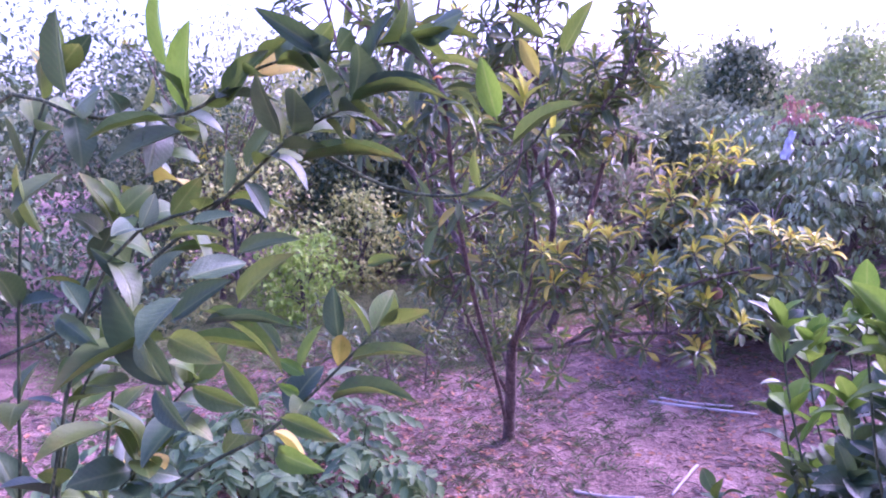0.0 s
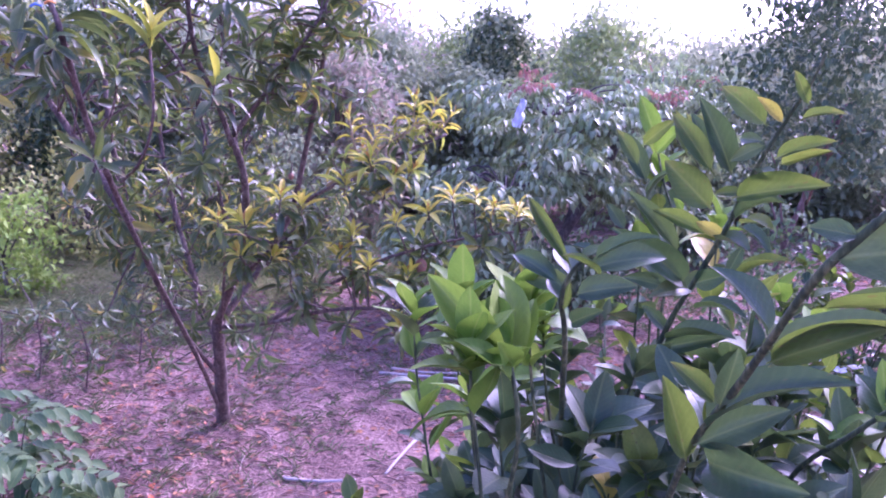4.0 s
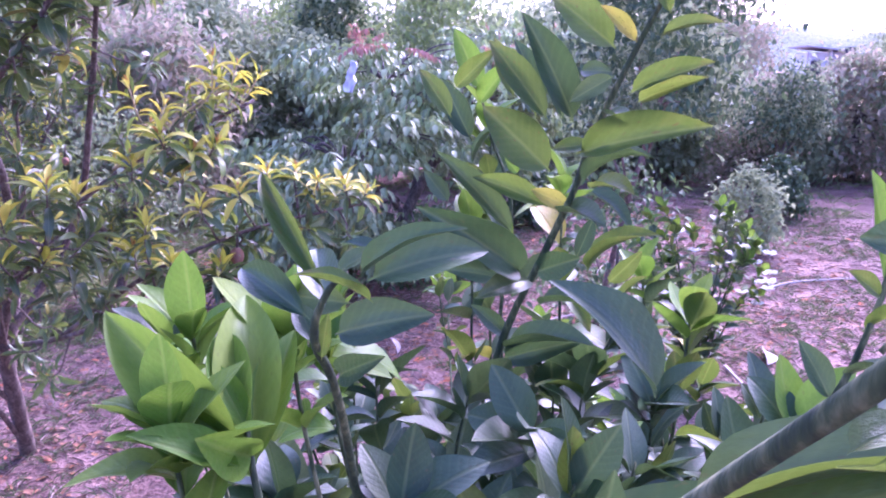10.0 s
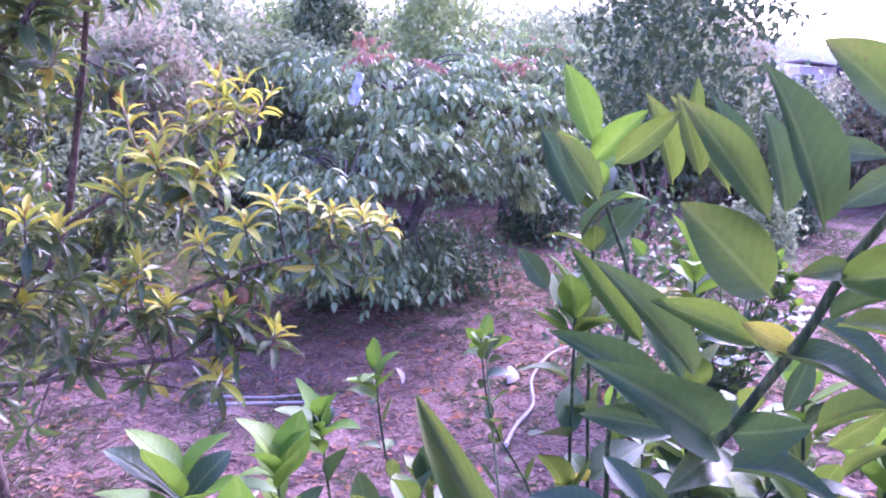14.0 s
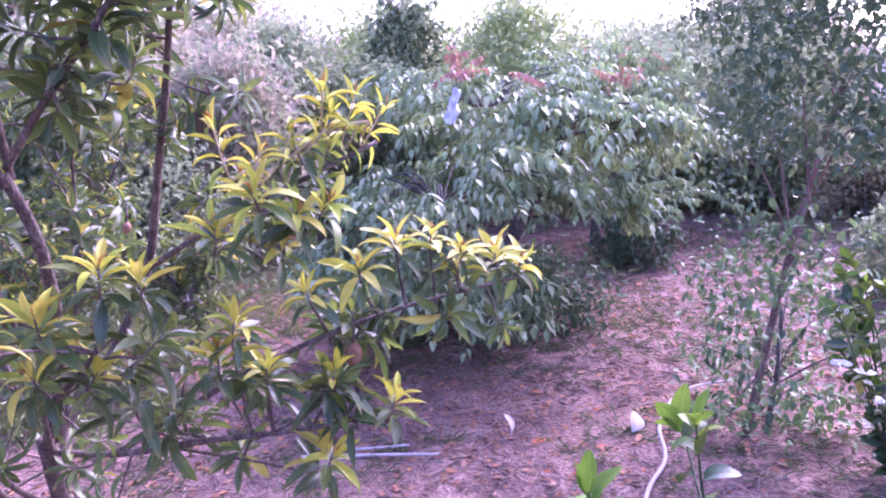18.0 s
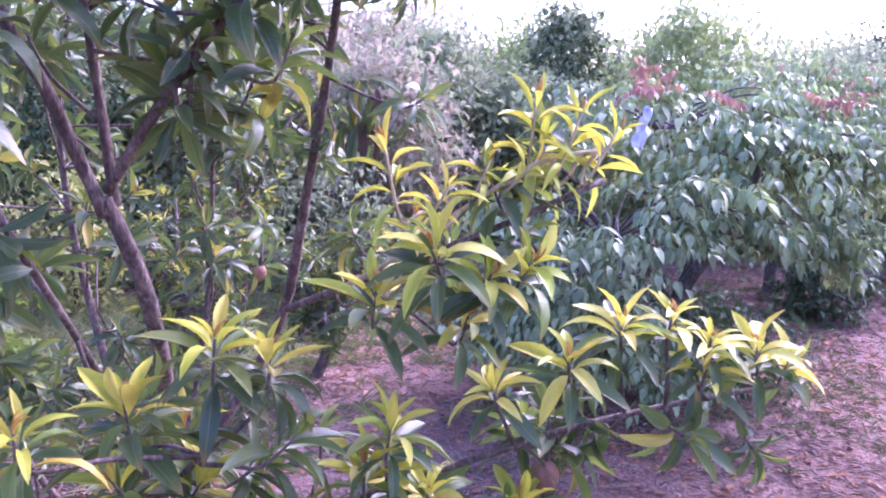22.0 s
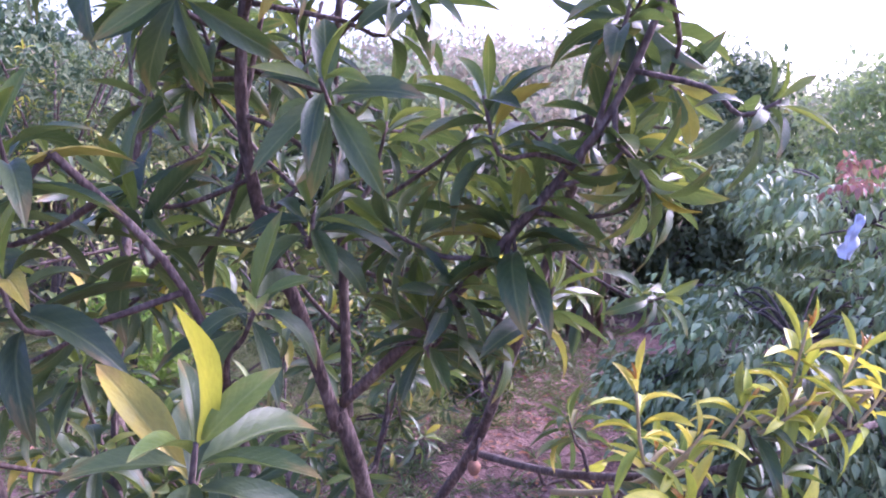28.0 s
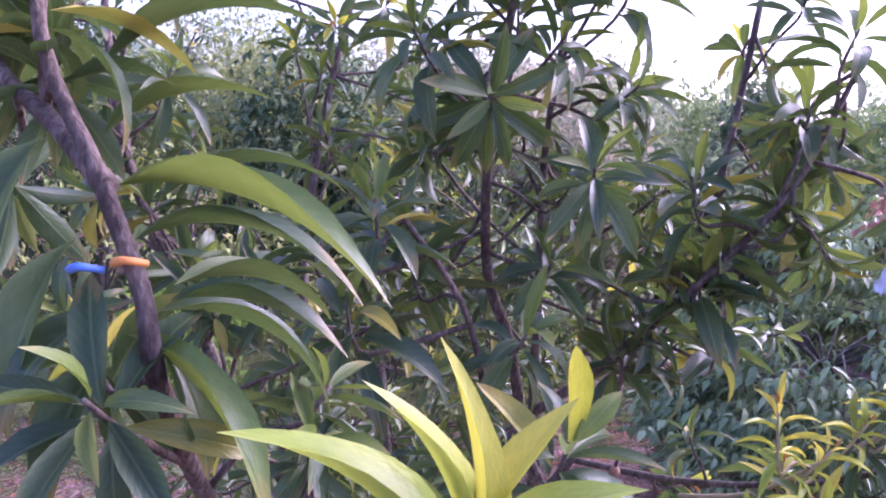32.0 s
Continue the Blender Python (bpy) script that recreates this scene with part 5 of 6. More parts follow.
def citrus_left():
    random.seed(22)
    p = Plant("citrus_bush", (-0.7, 1.1, 0), "tall loose citrus bush with dull green and lime leaves", "bush", 300)
    foot = [(-0.7, 1.1, -0.02), (-0.68, 1.1, 0.4)]
    citrus_stem(p, foot + STEM_L[1:], 0.0034, 0.0013, LEAVES_L[:16])
    citrus_stem(p, foot + TWIG_L[1:], 0.0032, 0.0013, LEAVES_L[16:])
    for pts, n in ((STEM_L[2:], 22), (TWIG_L[1:], 12), (HIGH_L[1:], 30)):
        citrus_shoot(p, foot + pts, 0.003, n, 0.072, 0.4, 2, old="cit_old", mid="cit_mid", young="cit_mid")
    citrus_stem(p, TOP_L, 0.002, 0.001, [])
    for i, (x, y, z) in enumerate([(-0.42, 1.02, 1.3), (-0.46, 1.05, 1.12), (-0.4, 1.0, 0.98), (-0.52, 1.1, 1.5), (-0.36, 1.12, 1.42), (-0.5, 1.0, 0.85), (-0.33, 1.0, 1.08)]):
        b = Vector((-0.7 + 0.012 * i, 1.1, 0.1))
        citrus_shoot(p, [b, b.lerp(Vector((x, y, z)), 0.6) + Vector((-0.06, 0.03, 0.1)), (x, y, z)], 0.0036, 15, 0.085, 0.5, 4, young="cit_mid", mid="cit_mid", old="cit_old")
    p.done()


citrus_left()


# ---- starfruit tree ----
def frond(plant, at, way, long=0.2, pairs=5, tone="star", near=False, size=0.066):
    """A feathered leaf: leaflets hanging in pairs along an arching stalk, faces up."""
    way = Vector(way).normalized()
    side = way.cross(Vector((0, 0, 1)))
    side = side.normalized() if side.length > 0.01 else Vector((1, 0, 0))
    for k in range(pairs):
        s = (k + 0.6) / pairs
        c = Vector(at) + way * long * s + Vector((0, 0, -0.3 * long * s * s))
        for sg in (-1, 1):
            d = side * sg * 0.7 + way * 0.4 + Vector((0, 0, -0.7 + random.uniform(-0.6, 0.6)))
            q = size * random.uniform(0.65, 1.3)
            plant.leaf("leaflet", tone, c, d, side * sg * 0.5 + Vector((0, 0, 1)) + rand_dir() * 0.5, q, q * random.uniform(0.3, 0.44), near)
    plant.leaf("leaflet", tone, Vector(at) + way * long + Vector((0, 0, -0.3 * long)), way + Vector((0, 0, -0.7)), (0, 0, 1), size, size * 0.5, near)


def starfruit(base, tiers, label, seed, reach, near, top, pale=0.15):
    """Tiers of arching boughs, each carrying rows of hanging feathered leaves."""
    random.seed(seed)
    p = Plant("starfruit_tree", base, label, "tree", near, "starfruit trees")
    b = Vector(base)
    stem("trunk", [b + Vector((0, 0, -0.03)), b + Vector((0.02, -0.03, 0.35)), b + Vector((0.12, -0.12, 0.65)), b + Vector((0.3, -0.15, 1.0))], 0.045, 0.026, M["grey_bark"], p.root, 10)
    stem("limb", [b + Vector((0.05, -0.06, 0.45)), b + Vector((-0.15, -0.1, 0.8)), b + Vector((-0.3, -0.1, 1.15))], 0.026, 0.015, M["grey_bark"], p.root, 8)
    for i in range(tiers):
        s = i / tiers
        a = GOLD * i + random.uniform(-0.2, 0.2)
        z = 0.5 + (top - 0.5) * (int(s * 5) / 4) ** 0.9 + random.uniform(-0.07, 0.07)
        r = reach * (1.0 - 0.45 * s ** 2) * random.uniform(0.75, 1.1)
        c = b + Vector((0.1, -0.08, max(0.3, z * 0.75)))
        e = b + Vector((0.1 + 1.1 * r * math.cos(a), 0.85 * r * math.sin(a), z - 0.12))
        ring = stem("branch", [c, c.lerp(e, 0.45) + Vector((0, 0, 0.16)), c.lerp(e, 0.8) + Vector((0, 0, 0.12)), e], 0.0065, 0.002, M["grey_bark"], p.root, 6)
        out = (e - c).normalized()
        side = out.cross(Vector((0, 0, 1))).normalized()
        for k in range(26):
            q = along(ring, 0.18 + 0.82 * (k + random.random()) / 26) + side * random.gauss(0, 0.18) + Vector((0, 0, random.gauss(0, 0.03)))
            d = out * 0.6 + side * random.choice((-1, 1)) * random.uniform(0.2, 1.6) + rand_dir() * 0.5 + Vector((0, 0, random.uniform(-0.1, 0.25)))
            if noise.noise(q * 2.6 + Vector((seed, 0, 0))) < -0.27:
                continue
            # upper tiers take more pale fronds, painting in the light from above
            frond(p, q, d, random.uniform(0.12, 0.24), random.choice((4, 5, 6)), "star_pale" if random.random() < pale + 0.5 * max(0.0, s - 0.6) else "star", q.y < b.y - 0.5, random.uniform(0.05, 0.078))
    for k in range(14):
        frond(p, b + Vector((random.uniform(-0.9, 0.2), random.uniform(-1.0, -0.7), top - random.uniform(0.0, 0.2))), rand_dir(0.6), 0.08, 3, "star_red", size=0.03)
    p.done()


def starfruit_main():
    """The near starfruit tree: a slanting trunk under an umbrella of boughs, with lower boughs to both sides."""
    random.seed(31)
    p = Plant("starfruit_tree", (2.42, 4.95, 0), "low spreading starfruit tree with tiers of drooping feathered leaves", "tree", 280, "starfruit trees")
    bk = M["grey_bark"]
    stem("trunk", [(2.42, 4.95, -0.03), (2.46, 4.92, 0.3), (2.6, 4.86, 0.6), (2.78, 4.8, 0.92), (2.86, 4.78, 1.2)], 0.042, 0.022, bk, p.root, 10)
    stem("limb", [(2.46, 4.92, 0.3), (2.62, 4.95, 0.65), (2.6, 5.0, 1.0), (2.45, 5.1, 1.3)], 0.024, 0.012, bk, p.root, 8)
    stem("limb", [(2.5, 4.9, 0.42), (2.3, 4.8, 0.62), (2.05, 4.7, 0.8)], 0.02, 0.01, bk, p.root, 8)
    # hub, height of the rim, reach, boughs, from and to which turn, share of fronds painted as lit from above
    for hub, rim, reach, boughs, a0, a1, pale in (((2.8, 4.78, 1.12), 1.16, 0.8, 22, 0.0, 6.28, 0.45), ((2.5, 5.1, 1.25), 1.34, 0.7, 16, 0.0, 6.28, 0.4), ((2.05, 4.7, 0.78), 0.8, 0.62, 18, 0.0, 6.28, 0.2),
                                                  ((2.62, 4.86, 0.72), 0.68, 0.6, 4, -1.1, -0.2, 0.2), ((2.3, 4.8, 0.6), 0.5, 0.85, 7, 2.9, 4.1, 0.1), ((2.8, 4.8, 1.08), 1.0, 0.85, 5, -0.5, 0.7, 0.35),
                                                  ((2.85, 5.2, 0.85), 0.72, 0.85, 11, 0.8, 2.9, 0.15), ((2.1, 4.75, 0.62), 0.42, 0.75, 12, 2.2, 4.7, 0.15), ((2.5, 4.95, 0.5), 0.3, 0.5, 6, 3.0, 4.8, 0.05)):
        hub = Vector(hub)
        for i in range(boughs):
            a = a0 + (a1 - a0) * (i + random.uniform(0.2, 0.8)) / boughs
            r = reach * random.uniform(0.5, 1.1)
            out = Vector((math.cos(a), math.sin(a), 0))
            e = Vector((hub.x, hub.y, rim)) + out * r + Vector((0, 0, random.uniform(-0.12, 0.1)))
            ring = stem("branch", [hub, hub.lerp(e, 0.5) + Vector((0, 0, 0.13)), hub.lerp(e, 0.85) + Vector((0, 0, 0.08)), e], 0.007, 0.002, bk, p.root, 6)
            side = out.cross(Vector((0, 0, 1)))
            for k in range(int(8 + 16 * r)):
                q = along(ring, 0.35 + 0.65 * math.sqrt(random.random())) + side * random.gauss(0, 0.09) + Vector((0, 0, random.uniform(-0.02, 0.05)))
                d = out * random.uniform(0.3, 1.0) + side * random.choice((-1, 1)) * random.uniform(0.1, 1.2) + Vector((0, 0, random.uniform(-0.15, 0.3)))
                frond(p, q, d, random.uniform(0.14, 0.24), random.choice((3, 4, 5)), "star_pale" if random.random() < pale else "star", q.y < 4.45, random.uniform(0.05, 0.08))
    for c in ((2.06, 4.55, 1.46), (2.1, 4.6, 1.5), (2.16, 4.6, 1.47), (2.2, 4.7, 1.5), (3.05, 4.55, 1.4), (3.1, 4.6, 1.42), (2.98, 4.6, 1.4), (2.5, 4.6, 1.42)):
        for _ in range(3):
            frond(p, Vector(c) + rand_dir() * 0.03, rand_dir(0.3), 0.1, 4, "star_red", size=0.046)
    p.done()


starfruit_main()
starfruit((4.3, 6.6, 0), 30, "starfruit tree with pale leaves beyond the path", 33, 1.0, 0, 1.7, 0.5)


# ---- leafy trees and shrubs, near and far ----
def leafy_tree(name, label, base, height, radius, leaves, size, tone, shape="far", low=0.25, trunk=0.05, lean=(0, 0), clumps=26, category="tree", bark="grey_bark", group="", near=0, squash=1.0, mix=None, limbs=7, tight=1.0):
    """A trunk with limbs and a crown of leaves in uneven clumps with gaps between."""
    base = Vector(base)
    base.z = ground_height(base.x, base.y) - 0.02
    p = Plant(name, base, label, category, near, group)
    top = base + Vector((lean[0], lean[1], height * 0.6))
    stem("trunk", [base, base.lerp(top, 0.5) + Vector((random.gauss(0, 0.03), random.gauss(0, 0.03), 0)) * height * 0.5, top], trunk, trunk * 0.55, M[bark], p.root, 8)
    spots = []
    for i in range(clumps):
        a = GOLD * i + random.uniform(-0.4, 0.4)
        s = (i + 0.5) / clumps
        z = low + (1 - low) * s
        r = radius * math.sqrt(max(0.05, 1 - (2 * (z - low) / (1 - low) - 0.85) ** 2 * 0.8)) * random.uniform(0.45, 1.0)
        spots.append(base + Vector((lean[0] * z + r * math.cos(a), lean[1] * z + r * math.sin(a) * squash, height * z * random.uniform(0.92, 1.04))))
    for i in range(min(limbs, clumps)):
        e = spots[(i * 3 + 1) % clumps]
        s = base.lerp(top, random.uniform(0.35, 0.95))
        stem("limb", [s, s.lerp(e, 0.55) + Vector((0, 0, 0.04 * height)), e], trunk * 0.4, trunk * 0.1, M[bark], p.root, 5)
    for i in range(leaves):
        c = spots[i % clumps]
        k = radius * 0.23 * tight
        at = c + Vector((random.gauss(0, k), random.gauss(0, k), random.gauss(0, k * 0.7)))
        if at.z < base.z + 0.05:
            at.z = base.z + random.uniform(0.05, 0.2)
        q = size * random.uniform(0.6, 1.3)
        t = mix[0] if mix and random.random() < mix[1] else tone
        p.leaf(shape, t, at, rand_dir(-0.2), Vector((0, 0, 1)) + rand_dir() * 0.45, q, q * 0.5, i < near)
    return p.done()


random.seed(41)
# slim dark tree by the path
leafy_tree("slim_tree", "slender leaning tree with small dark leaves by the path", (2.66, 3.19, 0), 2.4, 0.42, 6500, 0.044, "dark", "leaflet", 0.46, 0.017, (0.62, 0.15), 60, near=150, mix=("far", 0.12), bark="brown_bark")
leafy_tree("shrub", "low shrub with small pale leaves beside the slender tree", (2.78, 3.2, 0), 0.85, 0.36, 1500, 0.045, "weed", "leaflet", 0.05, 0.012, (0.05, 0), 26, "shrub", group="shrubs of the orchard", mix=("dark", 0.35), near=120)
leafy_tree("orchard_tree", "small leaning tree with a dark round crown", (6.9, 5.75, 0), 1.3, 0.42, 3600, 0.06, "dark", "far", 0.5, 0.02, (0.45, 0.1), 34, group="trees of the orchard", mix=("far", 0.45))
# trees behind the starfruit tree
BACK = [(4.7, 8.6, 2.25, 0.9, "bright"), (3.1, 8.9, 1.6, 0.7, "far"), (6.2, 8.6, 1.9, 0.9, "far"), (0.2, 8.4, 1.9, 0.8, "far"), (6.9, 7.3, 1.9, 0.8, "far"),
        (7.6, 9.6, 2.0, 1.0, "far"), (2.1, 11.5, 2.5, 1.2, "far_brown"), (1.5, 8.0, 1.75, 0.75, "far_brown"), (0.9, 9.6, 2.2, 0.9, "far_brown"), (2.2, 9.2, 2.0, 0.7, "far"), (4.4, 12.2, 2.5, 1.2, "bright"), (6.8, 12.5, 2.6, 1.3, "far"), (0.3, 11.6, 2.5, 1.2, "far_brown"), (1.6, 15.5, 3.0, 1.5, "far_brown"),
        (3.4, 16.0, 3.0, 1.5, "far_brown"), (9.4, 12.0, 2.5, 1.3, "far"), (7.9, 8.1, 1.7, 0.8, "far"), (10.0, 9.4, 2.2, 1.0, "far_brown"), (11.5, 12.0, 3.0, 1.4, "far"), (9.6, 10.6, 3.2, 1.1, "dark"), (8.0, 6.5, 0.85, 0.55, "far"), (8.9, 6.2, 1.45, 0.6, "far_brown"), (12.4, 7.5, 1.9, 1.0, "far"), (9.4, 4.9, 1.5, 0.8, "far_brown"), (11.6, 7.0, 1.9, 1.0, "far"), (15.2, 9.0, 2.2, 1.3, "far")]
for x, y, h, r, tone in BACK:
    leafy_tree("orchard_tree", {"far": "leafy green orchard tree with haze painted into its leaf colour", "bright": "light green bushy orchard tree", "dark": "dark green dense orchard tree", "far_brown": "tall tree with brownish green foliage"}[tone],
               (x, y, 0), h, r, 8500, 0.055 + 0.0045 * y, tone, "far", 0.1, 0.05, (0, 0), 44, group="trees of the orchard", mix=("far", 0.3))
# trees to the left, with sky between
for x, y, h, r, tone in [(-2.6, 7.6, 2.2, 0.9, "dark"), (-1.3, 8.8, 2.2, 0.9, "yellowgreen"), (-4.2, 9.4, 2.8, 1.2, "dark"), (-0.9, 12.0, 2.6, 1.2, "far"), (-3.4, 5.0, 2.1, 0.8, "dark"), (-5.5, 6.5, 2.6, 1.1, "far"), (-3.0, 13.0, 3.2, 1.5, "far"), (-0.75, 8.0, 2.2, 0.7, "dark")]:
    leafy_tree("orchard_tree", "loose-leaved orchard tree with sky between its leaves", (x, y, 0), h, r, 6000, 0.085, tone, "far", 0.15, 0.045, (0, 0), 36, group="trees of the orchard", mix=("far", 0.3))
# the two starfruit undergrowths are dark-leaved, with the shade there put into their colour
for x, y, h, r, tone, lab in [(-1.05, 5.75, 0.72, 0.34, "fresh", "small bright green leafy shrub"), (-1.65, 6.2, 1.3, 0.62, "yellowgreen", "yellow-green leafy shrub on the grass"), (-0.7, 6.9, 1.0, 0.45, "yellowgreen", "yellow-green leafy shrub behind the grass"), (-2.3, 5.2, 0.9, 0.5, "dark", "dark green shrub on the grass"),
                             (0.9, 6.6, 1.0, 0.55, "far", "low green shrub behind the tree"), (4.2, 5.9, 0.5, 0.3, "dark", "low dark shrub under the branches"), (2.3, 4.9, 0.42, 0.42, "dark", "low undergrowth in dark leaves for the shade beneath the starfruit tree"), (2.8, 5.0, 0.4, 0.4, "dark", "low undergrowth darkened as the shade beneath the starfruit boughs"), (5.2, 8.2, 1.1, 0.5, "yellowgreen", "light green shrub beyond the path"),
                             (6.15, 4.95, 0.55, 0.2, "dark", "small upright dark shrub beside the path"), (7.4, 6.4, 0.8, 0.5, "far_brown", "brownish green shrub by the path"), (5.0, 4.3, 0.6, 0.25, "far", "small shrub on the bare soil")]:
    leafy_tree("shrub", lab, (x, y, 0), h, r, 1500, 0.06, tone, "far", 0.1, 0.02, (0, 0), 18, "shrub", group="shrubs of the orchard")
# far wood
for i in range(26):
    a = radians(-62 + 4.2 * i + random.uniform(-1, 1))
    d = random.uniform(17, 30)
    h = 1.0 + d * random.uniform(0.05, 0.085)
    leafy_tree("far_tree", "tree at the orchard's edge, its leaf colour paled as haze", (d * math.sin(a) * 1.0, d * math.cos(a), 0), h, h * 0.5, 3200, 0.21, "far" if i % 3 else "far_brown", "far", 0.08, 0.1, (0, 0), 40, group="trees at the edge", limbs=4)
# pale far leaves mixed in carry the haze on this tree
leafy_tree("conifer", "tall dark rounded tree standing above the wood", (3.85, 9.8, 0), 2.5, 0.62, 8000, 0.095, "dark", "far", 0.1, 0.06, (0, 0), 54, limbs=5, mix=("far", 0.6), tight=0.85)


# ---- far hill ----
def hill():
    verts, faces = [], []
    n = 90
    for i in range(n + 1):
        a = radians(-80 + 170 * i / n)
        h = 12 + 9 * noise.noise(Vector((a * 3, 0.3, 0))) + 3 * noise.noise(Vector((a * 14, 1.3, 0)))
        for d, z in ((160, -1), (190, h * 0.7), (230, h), (300, h * 0.6), (340, -1)):
            verts.append((d * math.sin(a), d * math.cos(a), z))
    for i in range(n):
        for k in range(4):
            q = i * 5 + k
            faces.append((q, q + 1, q + 6, q + 5))
    me = bpy.data.meshes.new("far_hill")
    me.from_pydata(verts, [], faces)
    me.polygons.foreach_set("use_smooth", [True] * len(faces))
    me.materials.append(M["hill"])
    tagged(new("far_hill", me), "low wooded ridge far behind the orchard", "hill", kind="structure")


hill()


# ---- more sapodilla trees behind ----
def sapodilla_plain(base, height, seed, limbs, spread, label, size=0.07, flush=0.2):
    random.seed(seed)
    b = Vector(base)
    t = Plant("sapodilla_tree", base, label, "tree", 0, "sapodilla trees")
    top = b + Vector((random.uniform(-0.1, 0.1), random.uniform(-0.1, 0.1), height * 0.4))
    stem("trunk", [b + Vector((0, 0, -0.03)), b.lerp(top, 0.5) + Vector((0.03, 0, 0)), top], 0.03, 0.022, M["bark"], t.root, 8)
    for i in range(limbs):
        a = GOLD * i
        e = b + Vector((spread * math.cos(a) * random.uniform(0.5, 1), spread * math.sin(a) * random.uniform(0.5, 1), height * random.uniform(0.45, 1.0)))
        s = b.lerp(top, random.uniform(0.5, 1.0))
        ring = stem("branch", [s, s.lerp(e, 0.5) + Vector((0, 0, 0.08)), e], 0.012, 0.005, M["bark"], t.root, 6)
        twig_tufts(t, ring, 16, 0.2, 0.2, size, young=4, tone="sap_young" if random.random() < flush else "sap_mid", near=False, old=8)
    t.done()


sapodilla_plain((0.15, 5.4, 0), 0.95, 55, 9, 0.5, "low bushy sapodilla tree close behind the first", flush=0.2)
sapodilla_plain((0.75, 5.3, 0), 0.8, 56, 8, 0.45, "small bushy sapodilla tree with dark leaf tufts", flush=0.1)
sapodilla_plain((0.35, 6.3, 0), 1.7, 53, 10, 0.6, "sapodilla tree with yellowish green leaf tufts", flush=0.5)
sapodilla_plain((-1.9, 6.6, 0), 2.2, 54, 11, 0.8, "tall sapodilla tree with dark leaf tufts", flush=0.2)


def seedling(base, height, seed):
    random.seed(seed)
    t = Plant("seedling", base, "thin young sapodilla seedling with narrow leaves", "seedling", 40, "seedlings on the soil")
    b = Vector(base)
    ring = stem("stem", [b + Vector((0, 0, -0.02)), b + Vector((0.02, 0.01, height * 0.5)), b + Vector((-0.01, 0.02, height))], 0.005, 0.003, M["bark"], t.root, 6)
    for k in range(12):
        p = along(ring, 0.15 + 0.85 * k / 11)
        e = p + rand_dir(0.3) * height * 0.35
        stem("twig", [p, e], 0.003, 0.002, M["bark"], t.root, 5)
        t.holder = STEMS[-1]
        rosette(t, e, e - p + Vector((0, 0, 0.1)), 0.07, 6, 2, k < 4, "sap_old")
        t.holder = None
    t.done()


for k, (x, y, h) in enumerate([(-0.53, 4.05, 0.38), (-0.1, 4.2, 0.45), (-0.75, 3.7, 0.3), (-0.3, 3.85, 0.35), (0.05, 4.6, 0.42), (-0.75, 4.3, 0.4), (0.35, 4.75, 0.45)]):
    seedling((x, y, 0), h, 60 + k)


def leafy_weed(foot, radius, stalks, seed, label):
    """A weed of arching stalks with two rows of rounded leaflets that droop to the sides."""
    random.seed(seed)
    foot = Vector(foot)
    t = Plant("leafy_weed", foot, label, "weed", 200)
    for k in range(stalks):
        a = GOLD * k
        r = radius * math.sqrt((k + 0.5) / stalks)
        e = foot + Vector((r * math.cos(a), r * math.sin(a), random.uniform(0.16, 0.42) * (1.15 - 0.5 * r / radius)))
        stem("stalk", [foot + (e - foot) * 0.3 - Vector((0, 0, e.z * 0.3)), foot.lerp(e, 0.7), e], 0.003, 0.0015, M["cit_bark"], t.root, 5)
        for q in range(2):
            way = (Vector((math.cos(a), math.sin(a), 0.1)) + rand_dir() * 0.55).normalized()
            side = way.cross(Vector((0, 0, 1))).normalized()
            for n in range(6):
                c = e + way * (0.015 + 0.034 * n) - Vector((0, 0, 0.004 * n * n))
                for sg in (-1, 1):
                    z = random.uniform(0.055, 0.078)
                    t.leaf("small", "weed", c, side * sg + way * 0.45 + Vector((0, 0, random.uniform(-0.75, -0.1))), Vector((0, 0, 1)) + rand_dir() * 0.3, z, z * 0.5, k < 10)
    t.done()


leafy_weed((-0.68, 2.8, 0), 0.36, 34, 71, "spreading green weed with rounded paired leaflets")
leafy_weed((-0.34, 2.62, 0), 0.2, 14, 72, "small spreading weed with paired leaflets on the soil")
leafy_weed((-1.05, 2.72, 0), 0.3, 24, 73, "dense leafy weed with drooping paired leaflets")


def flowering_shrub():
    random.seed(72)
    t = Plant("flowering_shrub", (2.85, 2.7, 0), "low shrub with shiny leaves and white blossoms", "shrub", 140)
    for k in range(24):
        a = GOLD * k
        e = (2.85 + 0.36 * math.cos(a) * random.uniform(0.4, 1), 2.7 + 0.28 * math.sin(a) * random.uniform(0.4, 1), random.uniform(0.35, 0.75))
        citrus_shoot(t, [(2.85, 2.7, 0), ((e[0] + 2.85) / 2, (e[1] + 2.7) / 2, e[2] * 0.6), e], 0.0035, 22, 0.07, 0.1, 4, near=k < 5)
    for k in range(16):
        a = random.uniform(0, 6.28)
        c = Vector((2.8 + 0.25 * math.cos(a), 2.62 + 0.22 * math.sin(a), random.uniform(0.35, 0.65)))
        axis = rand_dir(0.5)
        bag = Bag()
        for q in range(5):
            d = axis * 0.5 + Vector((math.cos(q * 1.257), math.sin(q * 1.257), 0.1))
            bag.add(SHAPES["small"][0], basis(c, d, axis, 0.035, 0.02))
        hang(new("blossom", bag.mesh("blossom", M["white"])), t.root)
    t.done()


flowering_shrub()


# ---- sticks and single leaves on the soil ----
def lay(pts):
    return [(x, y, ground_height(x, y) + z) for x, y, z in pts]


